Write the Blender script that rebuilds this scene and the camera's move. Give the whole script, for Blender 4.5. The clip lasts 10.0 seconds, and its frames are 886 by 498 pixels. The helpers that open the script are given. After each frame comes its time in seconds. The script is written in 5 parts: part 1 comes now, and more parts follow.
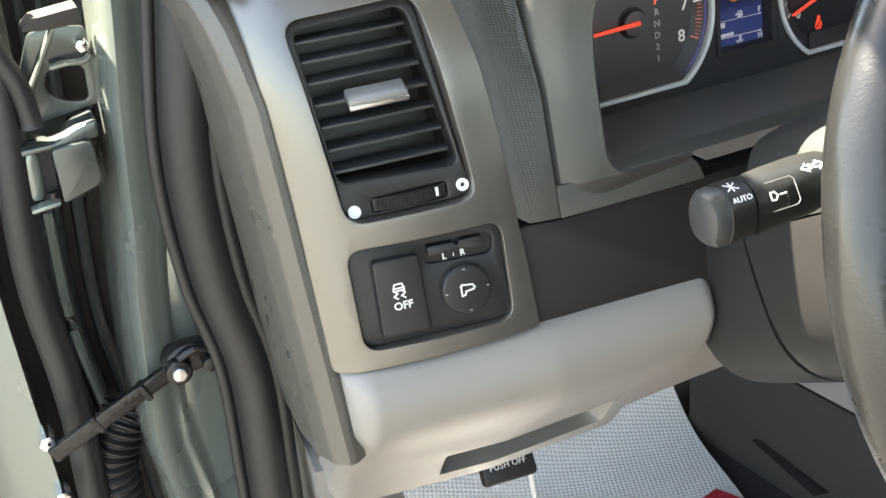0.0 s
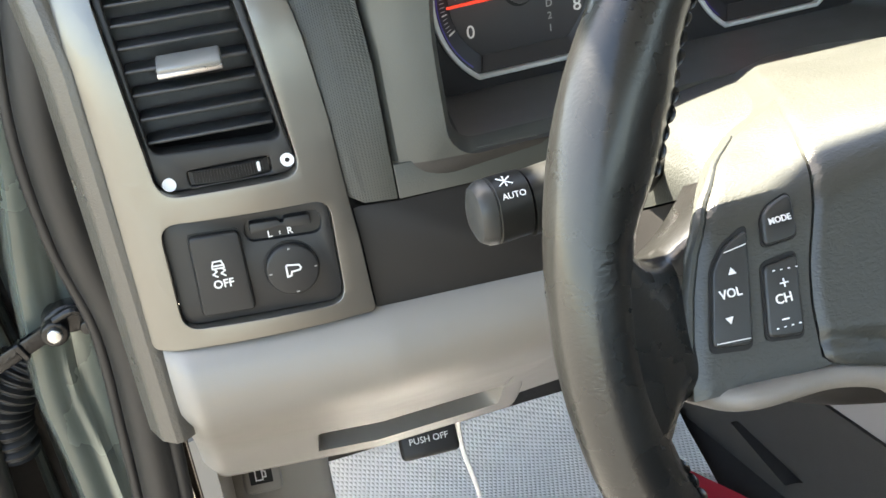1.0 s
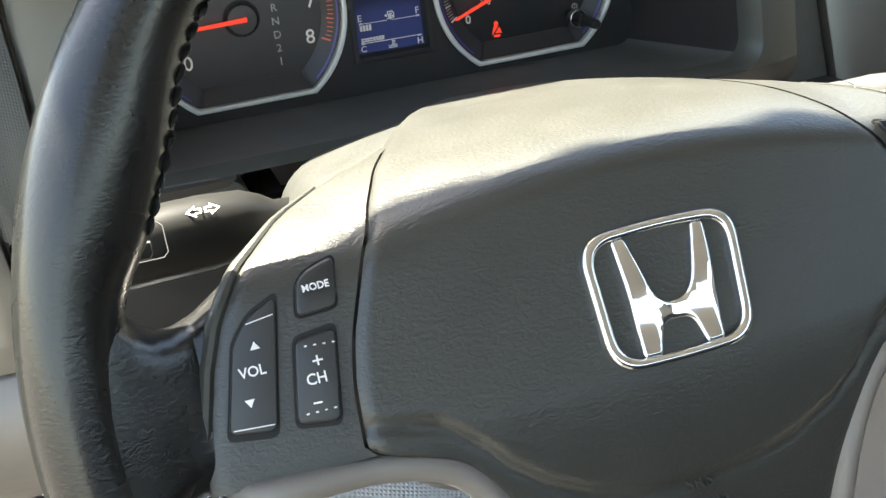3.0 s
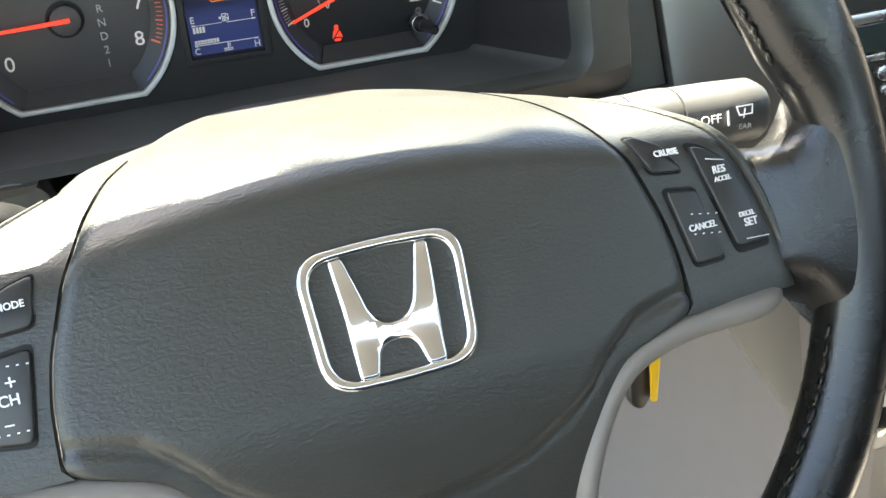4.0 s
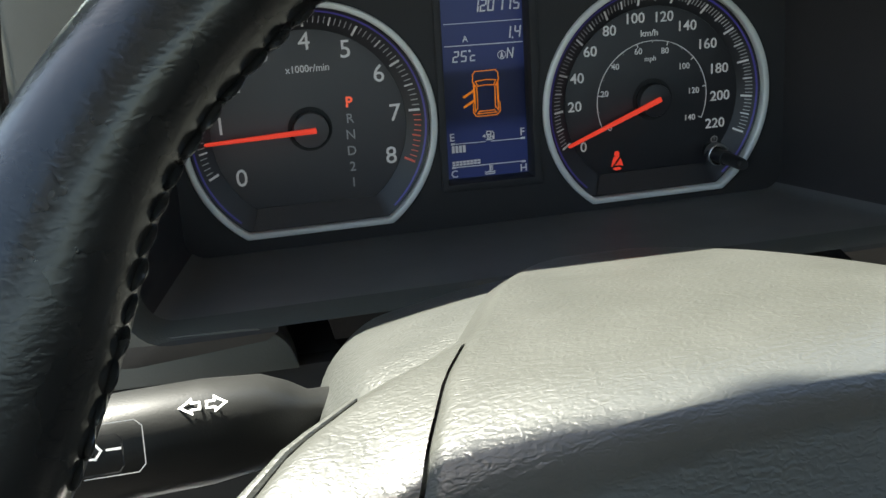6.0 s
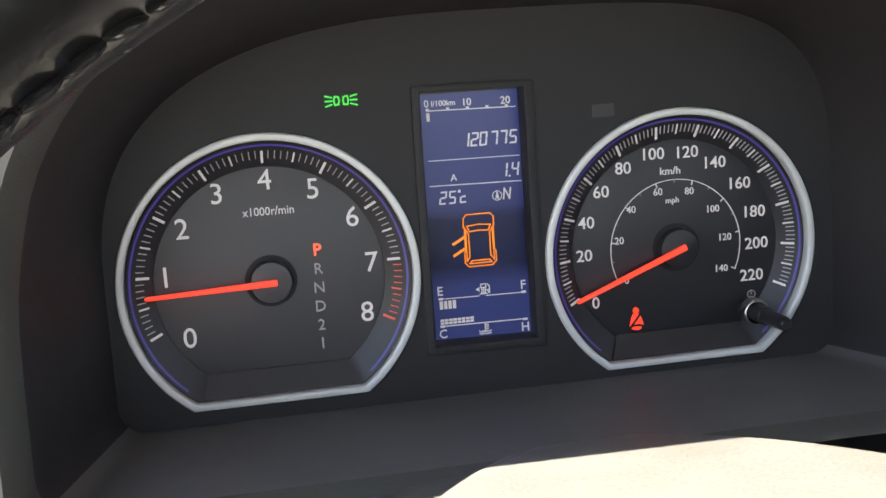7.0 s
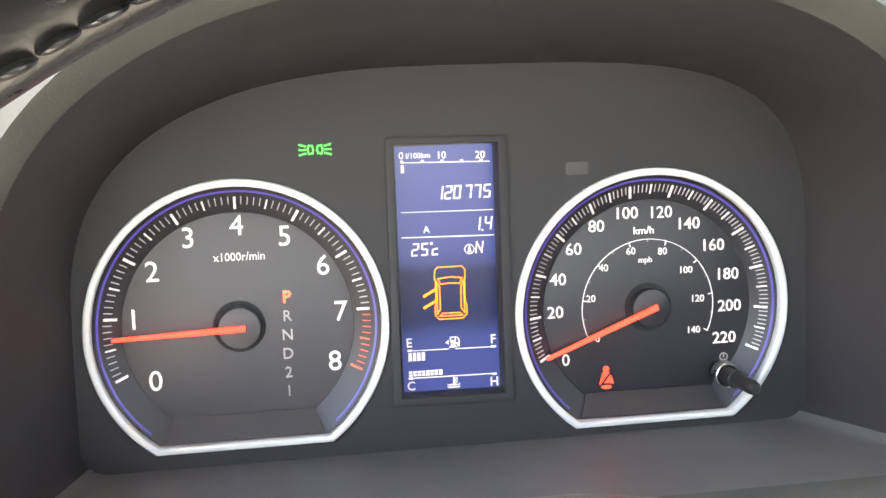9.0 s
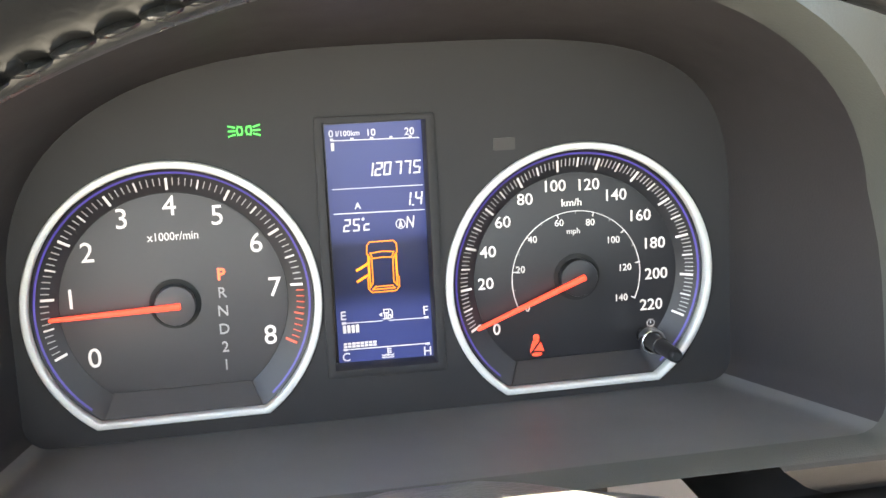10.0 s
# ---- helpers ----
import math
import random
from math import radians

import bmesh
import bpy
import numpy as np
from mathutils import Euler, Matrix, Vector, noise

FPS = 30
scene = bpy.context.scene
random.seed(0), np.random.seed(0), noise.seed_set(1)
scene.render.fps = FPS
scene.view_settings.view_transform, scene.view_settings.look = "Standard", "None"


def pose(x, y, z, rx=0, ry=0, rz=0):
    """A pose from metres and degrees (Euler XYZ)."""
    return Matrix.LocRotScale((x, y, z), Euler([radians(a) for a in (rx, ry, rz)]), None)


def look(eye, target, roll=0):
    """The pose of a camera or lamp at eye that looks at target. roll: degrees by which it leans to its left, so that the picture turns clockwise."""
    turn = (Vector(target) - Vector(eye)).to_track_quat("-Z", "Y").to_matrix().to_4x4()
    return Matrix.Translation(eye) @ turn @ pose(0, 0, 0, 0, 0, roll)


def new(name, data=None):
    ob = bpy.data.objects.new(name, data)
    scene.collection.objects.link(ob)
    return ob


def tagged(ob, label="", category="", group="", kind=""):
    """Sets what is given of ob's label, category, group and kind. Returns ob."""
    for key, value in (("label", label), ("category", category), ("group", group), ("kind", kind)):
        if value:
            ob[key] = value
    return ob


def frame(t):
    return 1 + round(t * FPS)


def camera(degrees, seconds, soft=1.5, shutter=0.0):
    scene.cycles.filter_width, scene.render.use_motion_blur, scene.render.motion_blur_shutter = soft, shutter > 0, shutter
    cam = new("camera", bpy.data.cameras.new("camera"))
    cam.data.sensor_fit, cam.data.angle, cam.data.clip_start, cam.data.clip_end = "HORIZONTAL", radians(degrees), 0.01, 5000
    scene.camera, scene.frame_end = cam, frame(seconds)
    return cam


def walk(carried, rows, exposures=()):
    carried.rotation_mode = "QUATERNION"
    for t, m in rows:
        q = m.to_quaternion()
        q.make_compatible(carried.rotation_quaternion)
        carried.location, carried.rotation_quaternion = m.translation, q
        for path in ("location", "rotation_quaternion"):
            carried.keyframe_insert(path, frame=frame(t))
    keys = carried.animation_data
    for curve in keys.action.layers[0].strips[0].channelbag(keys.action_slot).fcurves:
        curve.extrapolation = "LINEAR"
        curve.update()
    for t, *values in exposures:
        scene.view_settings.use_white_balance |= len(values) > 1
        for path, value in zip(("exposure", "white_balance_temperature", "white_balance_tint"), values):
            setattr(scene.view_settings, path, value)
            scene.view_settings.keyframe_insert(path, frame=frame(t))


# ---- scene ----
cam = camera(44.37, 10.0, soft=1.5)
PATH = [
    (0, pose(-0.4243, -0.2424, 1.3061, 64.05, 7.06, -23.83)),
    (0.5, pose(-0.3533, -0.2561, 1.3042, 62.11, 6.77, -20.90)),
    (1, pose(-0.2892, -0.2575, 1.2923, 61.89, 6.99, -18.40)),
    (1.5, pose(-0.2490, -0.2622, 1.2804, 62.24, 6.68, -17.58)),
    (2, pose(-0.2354, -0.2648, 1.2691, 63.17, 5.38, -18.89)),
    (2.5, pose(-0.2068, -0.2537, 1.2595, 63.90, 4.49, -20.55)),
    (3, pose(-0.1456, -0.2548, 1.2630, 63.58, 5.22, -19.15)),
    (3.2, pose(-0.1200, -0.2598, 1.2652, 63.24, 5.59, -18.29)),
    (4.3, pose(-0.0666, -0.2734, 1.2608, 62.89, 3.67, -20.89)),
    (4.5, pose(-0.0638, -0.2744, 1.2619, 62.61, 3.82, -20.77)),
    (5, pose(-0.0646, -0.2622, 1.2564, 63.85, 4.67, -18.48)),
    (5.5, pose(-0.1019, -0.2035, 1.2625, 64.65, 2.78, -16.65)),
    (6, pose(-0.1147, -0.1446, 1.2443, 69.13, 2.76, -13.09)),
    (6.2, pose(-0.1052, -0.1266, 1.2392, 70.89, 3.48, -11.94)),
    (7.3, pose(-0.0697, -0.0743, 1.2215, 78.47, 3.12, -9.97)),
    (7.5, pose(-0.0672, -0.0739, 1.2246, 78.71, 2.69, -9.87)),
    (8, pose(-0.0628, -0.0775, 1.2197, 80.56, 2.03, -9.50)),
    (8.5, pose(-0.0600, -0.0790, 1.2257, 80.04, 1.53, -9.36)),
    (9, pose(-0.0593, -0.0830, 1.2227, 80.21, 1.52, -9.45)),
    (9.5, pose(-0.0563, -0.0848, 1.2330, 78.26, 1.68, -9.48)),
    (10, pose(-0.0400, -0.0922, 1.2423, 76.32, 2.05, -10.53)),
]
walk(cam, PATH, exposures=[(0.0, 4.1, 8200, 8), (2.2, 3.9, 8100, 8), (3.0, 3.75, 8100, 7), (4.3, 4.25, 8000, 6), (5.2, 4.25, 7800, 5), (5.6, 3.75, 7500, 5), (6.2, 2.85, 7300, 4), (7.3, 4.8, 8200, 20), (8.3, 5.6, 8500, 19), (9.2, 5.65, 8500, 18), (10.0, 5.45, 8500, 14)])

# ---- light ----
SUN_EL, SUN_AZ = 61.0, -35.0          # degrees; azimuth from straight ahead, left negative
world = bpy.data.worlds.new("sky")
scene.world = world
world.use_nodes = True
wn = world.node_tree
sky = wn.nodes.new("ShaderNodeTexSky")
sky.sky_type, sky.sun_disc = "NISHITA", False
sky.sun_elevation, sky.sun_rotation = radians(SUN_EL), radians(SUN_AZ)
wn.links.new(sky.outputs[0], wn.nodes["Background"].inputs[0])
wn.nodes["Background"].inputs[1].default_value = 0.07
sun = new("sun", bpy.data.lights.new("sun", "SUN"))
sun.data.energy, sun.data.angle, sun.data.color = 5.0, radians(0.6), (0.985, 0.99, 0.99)
sd = Vector((math.sin(radians(SUN_AZ)) * math.cos(radians(SUN_EL)), math.cos(radians(SUN_AZ)) * math.cos(radians(SUN_EL)), math.sin(radians(SUN_EL))))
sun.matrix_world = look(sd * 10, (0, 0, 0))


# ---- materials ----
def material(name, color, rough=0.5, metal=0.0, coat=0.0, grain=0.0, grain_size=0.001, vary=0.08, spots=0.02, emit=0.0, emit_color=None, kind="noise", sheen=0.0):
    m = bpy.data.materials.new(name)
    m.use_nodes = True
    t = m.node_tree
    b = t.nodes["Principled BSDF"]
    b.inputs["Base Color"].default_value = (*color, 1)
    b.inputs["Roughness"].default_value, b.inputs["Metallic"].default_value = rough, metal
    b.inputs["Coat Weight"].default_value, b.inputs["Coat Roughness"].default_value = coat, 0.15
    if sheen:
        b.inputs["Sheen Weight"].default_value = sheen
    if emit:
        b.inputs["Emission Color"].default_value = (*(emit_color or color), 1)
        b.inputs["Emission Strength"].default_value = emit
    co = t.nodes.new("ShaderNodeTexCoord")
    if vary:
        n = t.nodes.new("ShaderNodeTexNoise")
        n.inputs["Scale"].default_value, n.inputs["Detail"].default_value = spots and 1 / spots, 6
        t.links.new(co.outputs["Object"], n.inputs["Vector"])
        mix = t.nodes.new("ShaderNodeMix")
        mix.data_type = "RGBA"
        mix.inputs[6].default_value = (*[c * (1 - vary) for c in color], 1)
        mix.inputs[7].default_value = (*[min(1, c * (1 + vary)) for c in color], 1)
        t.links.new(n.outputs[0], mix.inputs[0])
        t.links.new(mix.outputs[2], b.inputs["Base Color"])
        mr = t.nodes.new("ShaderNodeMapRange")
        mr.inputs[3].default_value, mr.inputs[4].default_value = max(0.03, rough - 0.08), min(1, rough + 0.08)
        t.links.new(n.outputs[0], mr.inputs[0])
        t.links.new(mr.outputs[0], b.inputs["Roughness"])
    if grain:
        if kind == "leather":
            g = t.nodes.new("ShaderNodeTexVoronoi")
            g.feature = "SMOOTH_F1"
        else:
            g = t.nodes.new("ShaderNodeTexNoise")
            g.inputs["Detail"].default_value = 3
        g.inputs["Scale"].default_value = 1 / grain_size
        if kind == "leather":
            warp = t.nodes.new("ShaderNodeTexNoise")
            warp.inputs["Scale"].default_value = 0.35 / grain_size
            t.links.new(co.outputs["Object"], warp.inputs["Vector"])
            push = t.nodes.new("ShaderNodeVectorMath")
            push.operation = "MULTIPLY_ADD"
            push.inputs[1].default_value = (3.0 * grain_size,) * 3
            stretch = t.nodes.new("ShaderNodeMapping")
            stretch.inputs["Scale"].default_value = (0.62, 1.25, 1.0)
            t.links.new(co.outputs["Object"], stretch.inputs[0])
            t.links.new(warp.outputs[1], push.inputs[0])
            t.links.new(stretch.outputs[0], push.inputs[2])
            t.links.new(push.outputs[0], g.inputs["Vector"])
        else:
            t.links.new(co.outputs["Object"], g.inputs["Vector"])
        bump = t.nodes.new("ShaderNodeBump")
        bump.inputs["Strength"].default_value, bump.inputs["Distance"].default_value = grain, grain_size * 0.35
        t.links.new(g.outputs[0], bump.inputs["Height"])
        t.links.new(bump.outputs[0], b.inputs["Normal"])
    return m


PAD = material("grained_pad_plastic", (0.041, 0.0425, 0.0385), 0.32, grain=0.38, grain_size=0.0011, kind="leather")
HOODM = material("dark_grey_soft_hood", (0.064, 0.067, 0.060), 0.36, grain=0.35, grain_size=0.0008)
DASH = material("soft_grey_dash", (0.115, 0.122, 0.113), 0.36, grain=0.35, grain_size=0.0008)
DARK = material("dark_plastic", (0.013, 0.012, 0.0115), 0.58, grain=0.3, grain_size=0.0006)
STRIP = material("checked_dark_plastic", (0.062, 0.064, 0.057), 0.38)


def checked(m, pitch, depth):
    """Fine square relief."""
    t = m.node_tree
    b = t.nodes["Principled BSDF"]
    c = t.nodes.new("ShaderNodeTexCoord")
    waves = []
    for turn in ((0, 0, 0), (0, radians(90), 0)):
        mp = t.nodes.new("ShaderNodeMapping")
        mp.inputs["Rotation"].default_value = turn
        w = t.nodes.new("ShaderNodeTexWave")
        w.inputs["Scale"].default_value = 0.314 / pitch
        t.links.new(c.outputs["Object"], mp.inputs[0])
        t.links.new(mp.outputs[0], w.inputs["Vector"])
        waves.append(w)
    k = t.nodes.new("ShaderNodeMath")
    k.operation = "MULTIPLY"
    t.links.new(waves[0].outputs[1], k.inputs[0])
    t.links.new(waves[1].outputs[1], k.inputs[1])
    r = t.nodes.new("ShaderNodeBump")
    r.inputs["Strength"].default_value, r.inputs["Distance"].default_value = 0.6, depth
    t.links.new(k.outputs[0], r.inputs["Height"])
    t.links.new(r.outputs[0], b.inputs["Normal"])


checked(STRIP, 0.0014, 0.00022)
TRIM = material("warm_silver_trim", (0.195, 0.186, 0.168), 0.34, metal=0.8, vary=0.05)
BEIGE = material("light_grey_beige_plastic", (0.245, 0.229, 0.21), 0.42, grain=0.25, grain_size=0.0008, vary=0.04)
MAUVE = material("mauve_grey_plastic", (0.20, 0.182, 0.182), 0.5, grain=0.25, grain_size=0.0008)
TAUPE = material("taupe_plastic", (0.185, 0.17, 0.155), 0.5, grain=0.25, grain_size=0.0008)
CAP = material("textured_brown_grey_plastic", (0.105, 0.097, 0.085), 0.30, metal=0.35, grain=0.9, grain_size=0.0012)
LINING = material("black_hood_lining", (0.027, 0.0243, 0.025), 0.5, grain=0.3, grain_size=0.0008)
COVERM = material("grained_column_plastic", (0.038, 0.040, 0.037), 0.36, grain=0.6, grain_size=0.0010, kind="leather")
# shade under the hood's lip is put into this darker tone
HOOD_SHADE = material("shade_toned_hood_plastic", (0.036, 0.034, 0.032), 0.5, grain=0.3, grain_size=0.0008)
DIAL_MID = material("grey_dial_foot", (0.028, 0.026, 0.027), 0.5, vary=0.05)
UNLIT = material("unlit_indicator", (0.036, 0.028, 0.028), 0.4, vary=0.0)
STALK = material("matt_black_stalk", (0.011, 0.0115, 0.011), 0.40, grain=0.2, grain_size=0.0006)
STALK.node_tree.nodes["Principled BSDF"].inputs["Specular IOR Level"].default_value = 0.45
KNOBEND = material("satin_grey_knob_end", (0.035, 0.036, 0.035), 0.36, grain=0.15, grain_size=0.0006)
SLAT = material("satin_dark_slat", (0.030, 0.0315, 0.033), 0.36)
WIPER = material("dark_grey_wiper_stalk", (0.050, 0.051, 0.050), 0.40, grain=0.2, grain_size=0.0006)
TABG = material("grey_satin_tab", (0.22, 0.225, 0.22), 0.32, metal=0.4)
# light falling on the ledge is put into its lighter grey
SHELF = material("satin_ledge_with_painted_light", (0.105, 0.105, 0.102), 0.42, grain=0.25, grain_size=0.0007, vary=0.05)
SWITCH = material("satin_black_switch", (0.020, 0.020, 0.0205), 0.40, vary=0.1)
KEY = material("dark_grey_keycap", (0.026, 0.027, 0.027), 0.36, grain=0.15, grain_size=0.0006)
LEATHER = material("worn_black_leather", (0.0090, 0.0090, 0.0086), 0.28, coat=0.20, grain=0.17, grain_size=0.0012, kind="leather", vary=0.25)
CHROME = material("chrome", (0.85, 0.85, 0.86), 0.06, metal=1.0, vary=0.0)
SATIN = material("satin_silver", (0.6, 0.6, 0.6), 0.28, metal=1.0, vary=0.03)
RUBBER = material("black_rubber", (0.011, 0.0105, 0.0105), 0.5, grain=0.2, grain_size=0.0008)
PAINT = material("grey_green_car_paint", (0.185, 0.21, 0.185), 0.26, metal=0.4, coat=0.7, vary=0.03, spots=0.08)
HINGE = material("dusty_green_hinge_steel", (0.075, 0.088, 0.083), 0.30, metal=0.6, coat=0.4, vary=0.12, spots=0.02)
# full sun on the silver gear knob is put into this pale colour
SUN_PALE = material("silver_plastic_paled_by_sun", (0.62, 0.62, 0.60), 0.3, vary=0.03)
TEAL = material("dark_teal_glass", (0.02, 0.032, 0.032), 0.08, coat=0.6, vary=0.02)
CAVITY_PAINT = material("dark_green_flange_paint", (0.045, 0.052, 0.048), 0.45, metal=0.2, grain=0.4, grain_size=0.003, vary=0.4, spots=0.01)
GREASE = material("greasy_steel", (0.035, 0.034, 0.034), 0.2, metal=0.7, grain=0.6, grain_size=0.0025, vary=0.4, spots=0.006)
RUSTY_BROWN = material("dark_rusty_brown", (0.03, 0.024, 0.02), 0.8, grain=0.6, grain_size=0.004, vary=0.5)
CARPET = material("dark_carpet", (0.03, 0.027, 0.026), 0.95, grain=0.9, grain_size=0.0015, vary=0.3)
WHITE_PRINT = material("white_print", (0.8, 0.8, 0.8), 0.5, vary=0.0)
SOCKET = material("black_gap", (0.006, 0.006, 0.006), 0.7, vary=0.0)
MASKB = material("matt_black_mask", (0.022, 0.0208, 0.022), 0.6, grain=0.2, grain_size=0.0006)
# glare on the rev counter is put into this lighter grey
GLARE_DIAL = material("dial_paled_by_glare", (0.060, 0.056, 0.0575), 0.5, vary=0.05)
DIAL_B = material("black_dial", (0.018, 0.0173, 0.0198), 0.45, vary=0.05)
DIAL_RING = material("satin_dial_ring", (0.66, 0.66, 0.63), 0.38, metal=0.15, vary=0.02)
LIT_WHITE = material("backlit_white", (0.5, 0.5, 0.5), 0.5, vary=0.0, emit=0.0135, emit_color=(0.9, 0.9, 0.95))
LIT_GREY = material("dim_grey_print", (0.3, 0.3, 0.3), 0.5, vary=0.0, emit=0.006, emit_color=(0.8, 0.8, 0.85))
LIT_RED = material("glowing_red", (0.7, 0.05, 0.03), 0.5, vary=0.0, emit=0.058, emit_color=(1.0, 0.06, 0.03))
LIT_ORANGE = material("glowing_orange", (0.8, 0.25, 0.02), 0.5, vary=0.0, emit=0.036, emit_color=(1.0, 0.24, 0.006))
LIT_AMBER = material("glowing_red_orange", (0.8, 0.15, 0.05), 0.5, vary=0.0, emit=0.06, emit_color=(1.0, 0.10, 0.07))
LIT_GREEN = material("glowing_green", (0.02, 0.5, 0.1), 0.5, vary=0.0, emit=0.038, emit_color=(0.01, 1.0, 0.10))
LCD_BLUE = material("blue_display", (0.01, 0.015, 0.06), 0.3, vary=0.0, emit=0.0080, emit_color=(0.13, 0.22, 0.9))


def backlight(m):
    """The display is lit from its two ends: the glow fades out across the middle."""
    t = m.node_tree
    c, xyz, ramp = t.nodes.new("ShaderNodeTexCoord"), t.nodes.new("ShaderNodeSeparateXYZ"), t.nodes.new("ShaderNodeValToRGB")
    t.links.new(c.outputs["Object"], xyz.inputs[0])
    span = t.nodes.new("ShaderNodeMapRange")
    span.inputs[1].default_value, span.inputs[2].default_value = -0.0382, 0.0607
    t.links.new(xyz.outputs[1], span.inputs[0])
    t.links.new(span.outputs[0], ramp.inputs[0])
    e = ramp.color_ramp.elements
    e[0].position, e[0].color = 0.0, (1, 1, 1, 1)
    e[1].position, e[1].color = 1.0, (1.1, 1.1, 1.1, 1)
    for at, v in ((0.23, 0.85), (0.31, 0.03), (0.50, 0.02), (0.545, 0.7), (0.62, 0.95)):
        e.new(at).color = (v, v, v, 1)
    k = t.nodes.new("ShaderNodeMath")
    k.operation = "MULTIPLY"
    k.inputs[1].default_value = 0.0080
    t.links.new(ramp.outputs[0], k.inputs[0])
    t.links.new(k.outputs[0], t.nodes["Principled BSDF"].inputs["Emission Strength"])


backlight(LCD_BLUE)
LCD_DARK = material("dark_display", (0.012, 0.010, 0.012), 0.3, vary=0.0)
VIOLET = material("violet_glow_line", (0.05, 0.04, 0.2), 0.4, vary=0.0, emit=0.0085, emit_color=(0.15, 0.12, 0.8))
REDZONE = material("red_zone_print", (0.4, 0.08, 0.05), 0.5, vary=0.0, emit=0.02, emit_color=(1, 0.15, 0.1))
YELLOW = material("yellow_plastic_tag", (0.8, 0.5, 0.02), 0.4)
RED_PRINT = material("red_print_film", (0.5, 0.03, 0.05), 0.45)
ROOFCLOTH = material("grey_headliner", (0.45, 0.44, 0.41), 0.95, grain=0.4, grain_size=0.002)
GROUND = material("grey_asphalt", (0.075, 0.073, 0.07), 0.9, grain=0.5, grain_size=0.02, vary=0.2, spots=0.6)
for m in (SWITCH, DARK, LINING, MASKB):
    m.node_tree.nodes["Principled BSDF"].inputs["Specular IOR Level"].default_value = 0.35


# ---- mesh helpers ----
def part(name, bm, mat, parent=None, label="", smooth=True):
    me = bpy.data.meshes.new(name)
    bmesh.ops.recalc_face_normals(bm, faces=bm.faces)
    bm.to_mesh(me)
    bm.free()
    me.materials.append(mat)
    if smooth:
        me.polygons.foreach_set("use_smooth", [True] * len(me.polygons))
        me.set_sharp_from_angle(angle=radians(38))
    ob = new(name, me)
    ob.parent = parent
    if label:
        ob["label"] = label
    return ob


def thing(name, m, label, category, group="", kind=""):
    ob = new(name)
    ob.empty_display_size = 0.02
    ob.matrix_world = m
    return tagged(ob, label, category, group, kind)


def bevel(bm, w, seg=2, angle=30):
    es = [e for e in bm.edges if len(e.link_faces) == 2 and e.calc_face_angle(0) > radians(angle)]
    bmesh.ops.bevel(bm, geom=es, offset=w, segments=seg, affect="EDGES", profile=0.5, clamp_overlap=True)
    return bm


def box(sx, sy, sz, b=0.0, seg=2, at=None):
    bm = bmesh.new()
    bmesh.ops.create_cube(bm, size=1)
    bmesh.ops.scale(bm, vec=(sx, sy, sz), verts=bm.verts)
    if b:
        bevel(bm, b, seg)
    if at is not None:
        bmesh.ops.transform(bm, matrix=at, verts=bm.verts)
    return bm


def prism(pts, z0, z1, holes=(), b=0.0, seg=2, at=None, ways=None, cuts=0):
    """A flat outline with holes, given thickness from z0 to z1. ways: maps (x, y, z) to a place."""
    bm = bmesh.new()
    edges = []
    for loop in (pts, *holes):
        vs = [bm.verts.new((x, y, z0)) for x, y in loop]
        edges += [bm.edges.new((vs[i], vs[(i + 1) % len(vs)])) for i in range(len(vs))]
    if holes:
        bmesh.ops.triangle_fill(bm, edges=edges, use_beauty=True, use_dissolve=False)
    else:
        bm.faces.new(list(bm.verts))
    r = bmesh.ops.extrude_face_region(bm, geom=list(bm.faces))
    bmesh.ops.translate(bm, vec=(0, 0, z1 - z0), verts=[v for v in r["geom"] if isinstance(v, bmesh.types.BMVert)])
    bmesh.ops.recalc_face_normals(bm, faces=bm.faces)
    if b:
        bevel(bm, b, seg, 50)
    if cuts:
        xs, ys = [v.co.x for v in bm.verts], [v.co.y for v in bm.verts]
        for k in range(1, cuts):
            for lo, hi, no in ((min(xs), max(xs), (1, 0, 0)), (min(ys), max(ys), (0, 1, 0))):
                c = lo + (hi - lo) * k / cuts
                bmesh.ops.bisect_plane(bm, geom=[*bm.verts, *bm.edges, *bm.faces], dist=1e-6, plane_co=Vector(no) * c, plane_no=no)
    if ways:
        for v in bm.verts:
            v.co = ways(*v.co)
    if at is not None:
        bmesh.ops.transform(bm, matrix=at, verts=bm.verts)
    return bm


def rounded(pts, r, n=5):
    """An outline with its corners rounded."""
    out = []
    k = len(pts)
    rs = r if isinstance(r, (list, tuple)) else [r] * k
    for i in range(k):
        p, a, c = Vector(pts[i]), Vector(pts[i - 1]), Vector(pts[(i + 1) % k])
        d = min(rs[i], (a - p).length * 0.48, (c - p).length * 0.48)
        s, e = p + (a - p).normalized() * d, p + (c - p).normalized() * d
        for j in range(n + 1):
            f = j / n
            out.append(tuple(s * (1 - f) ** 2 + p * 2 * f * (1 - f) + e * f * f))
    return out


def circle(cx, cy, r, n=32, a0=0.0, a1=360.0):
    full = abs(a1 - a0) >= 359.9
    return [(cx + r * math.cos(radians(a0 + (a1 - a0) * i / (n if full else n - 1))), cy + r * math.sin(radians(a0 + (a1 - a0) * i / (n if full else n - 1)))) for i in range(n)]


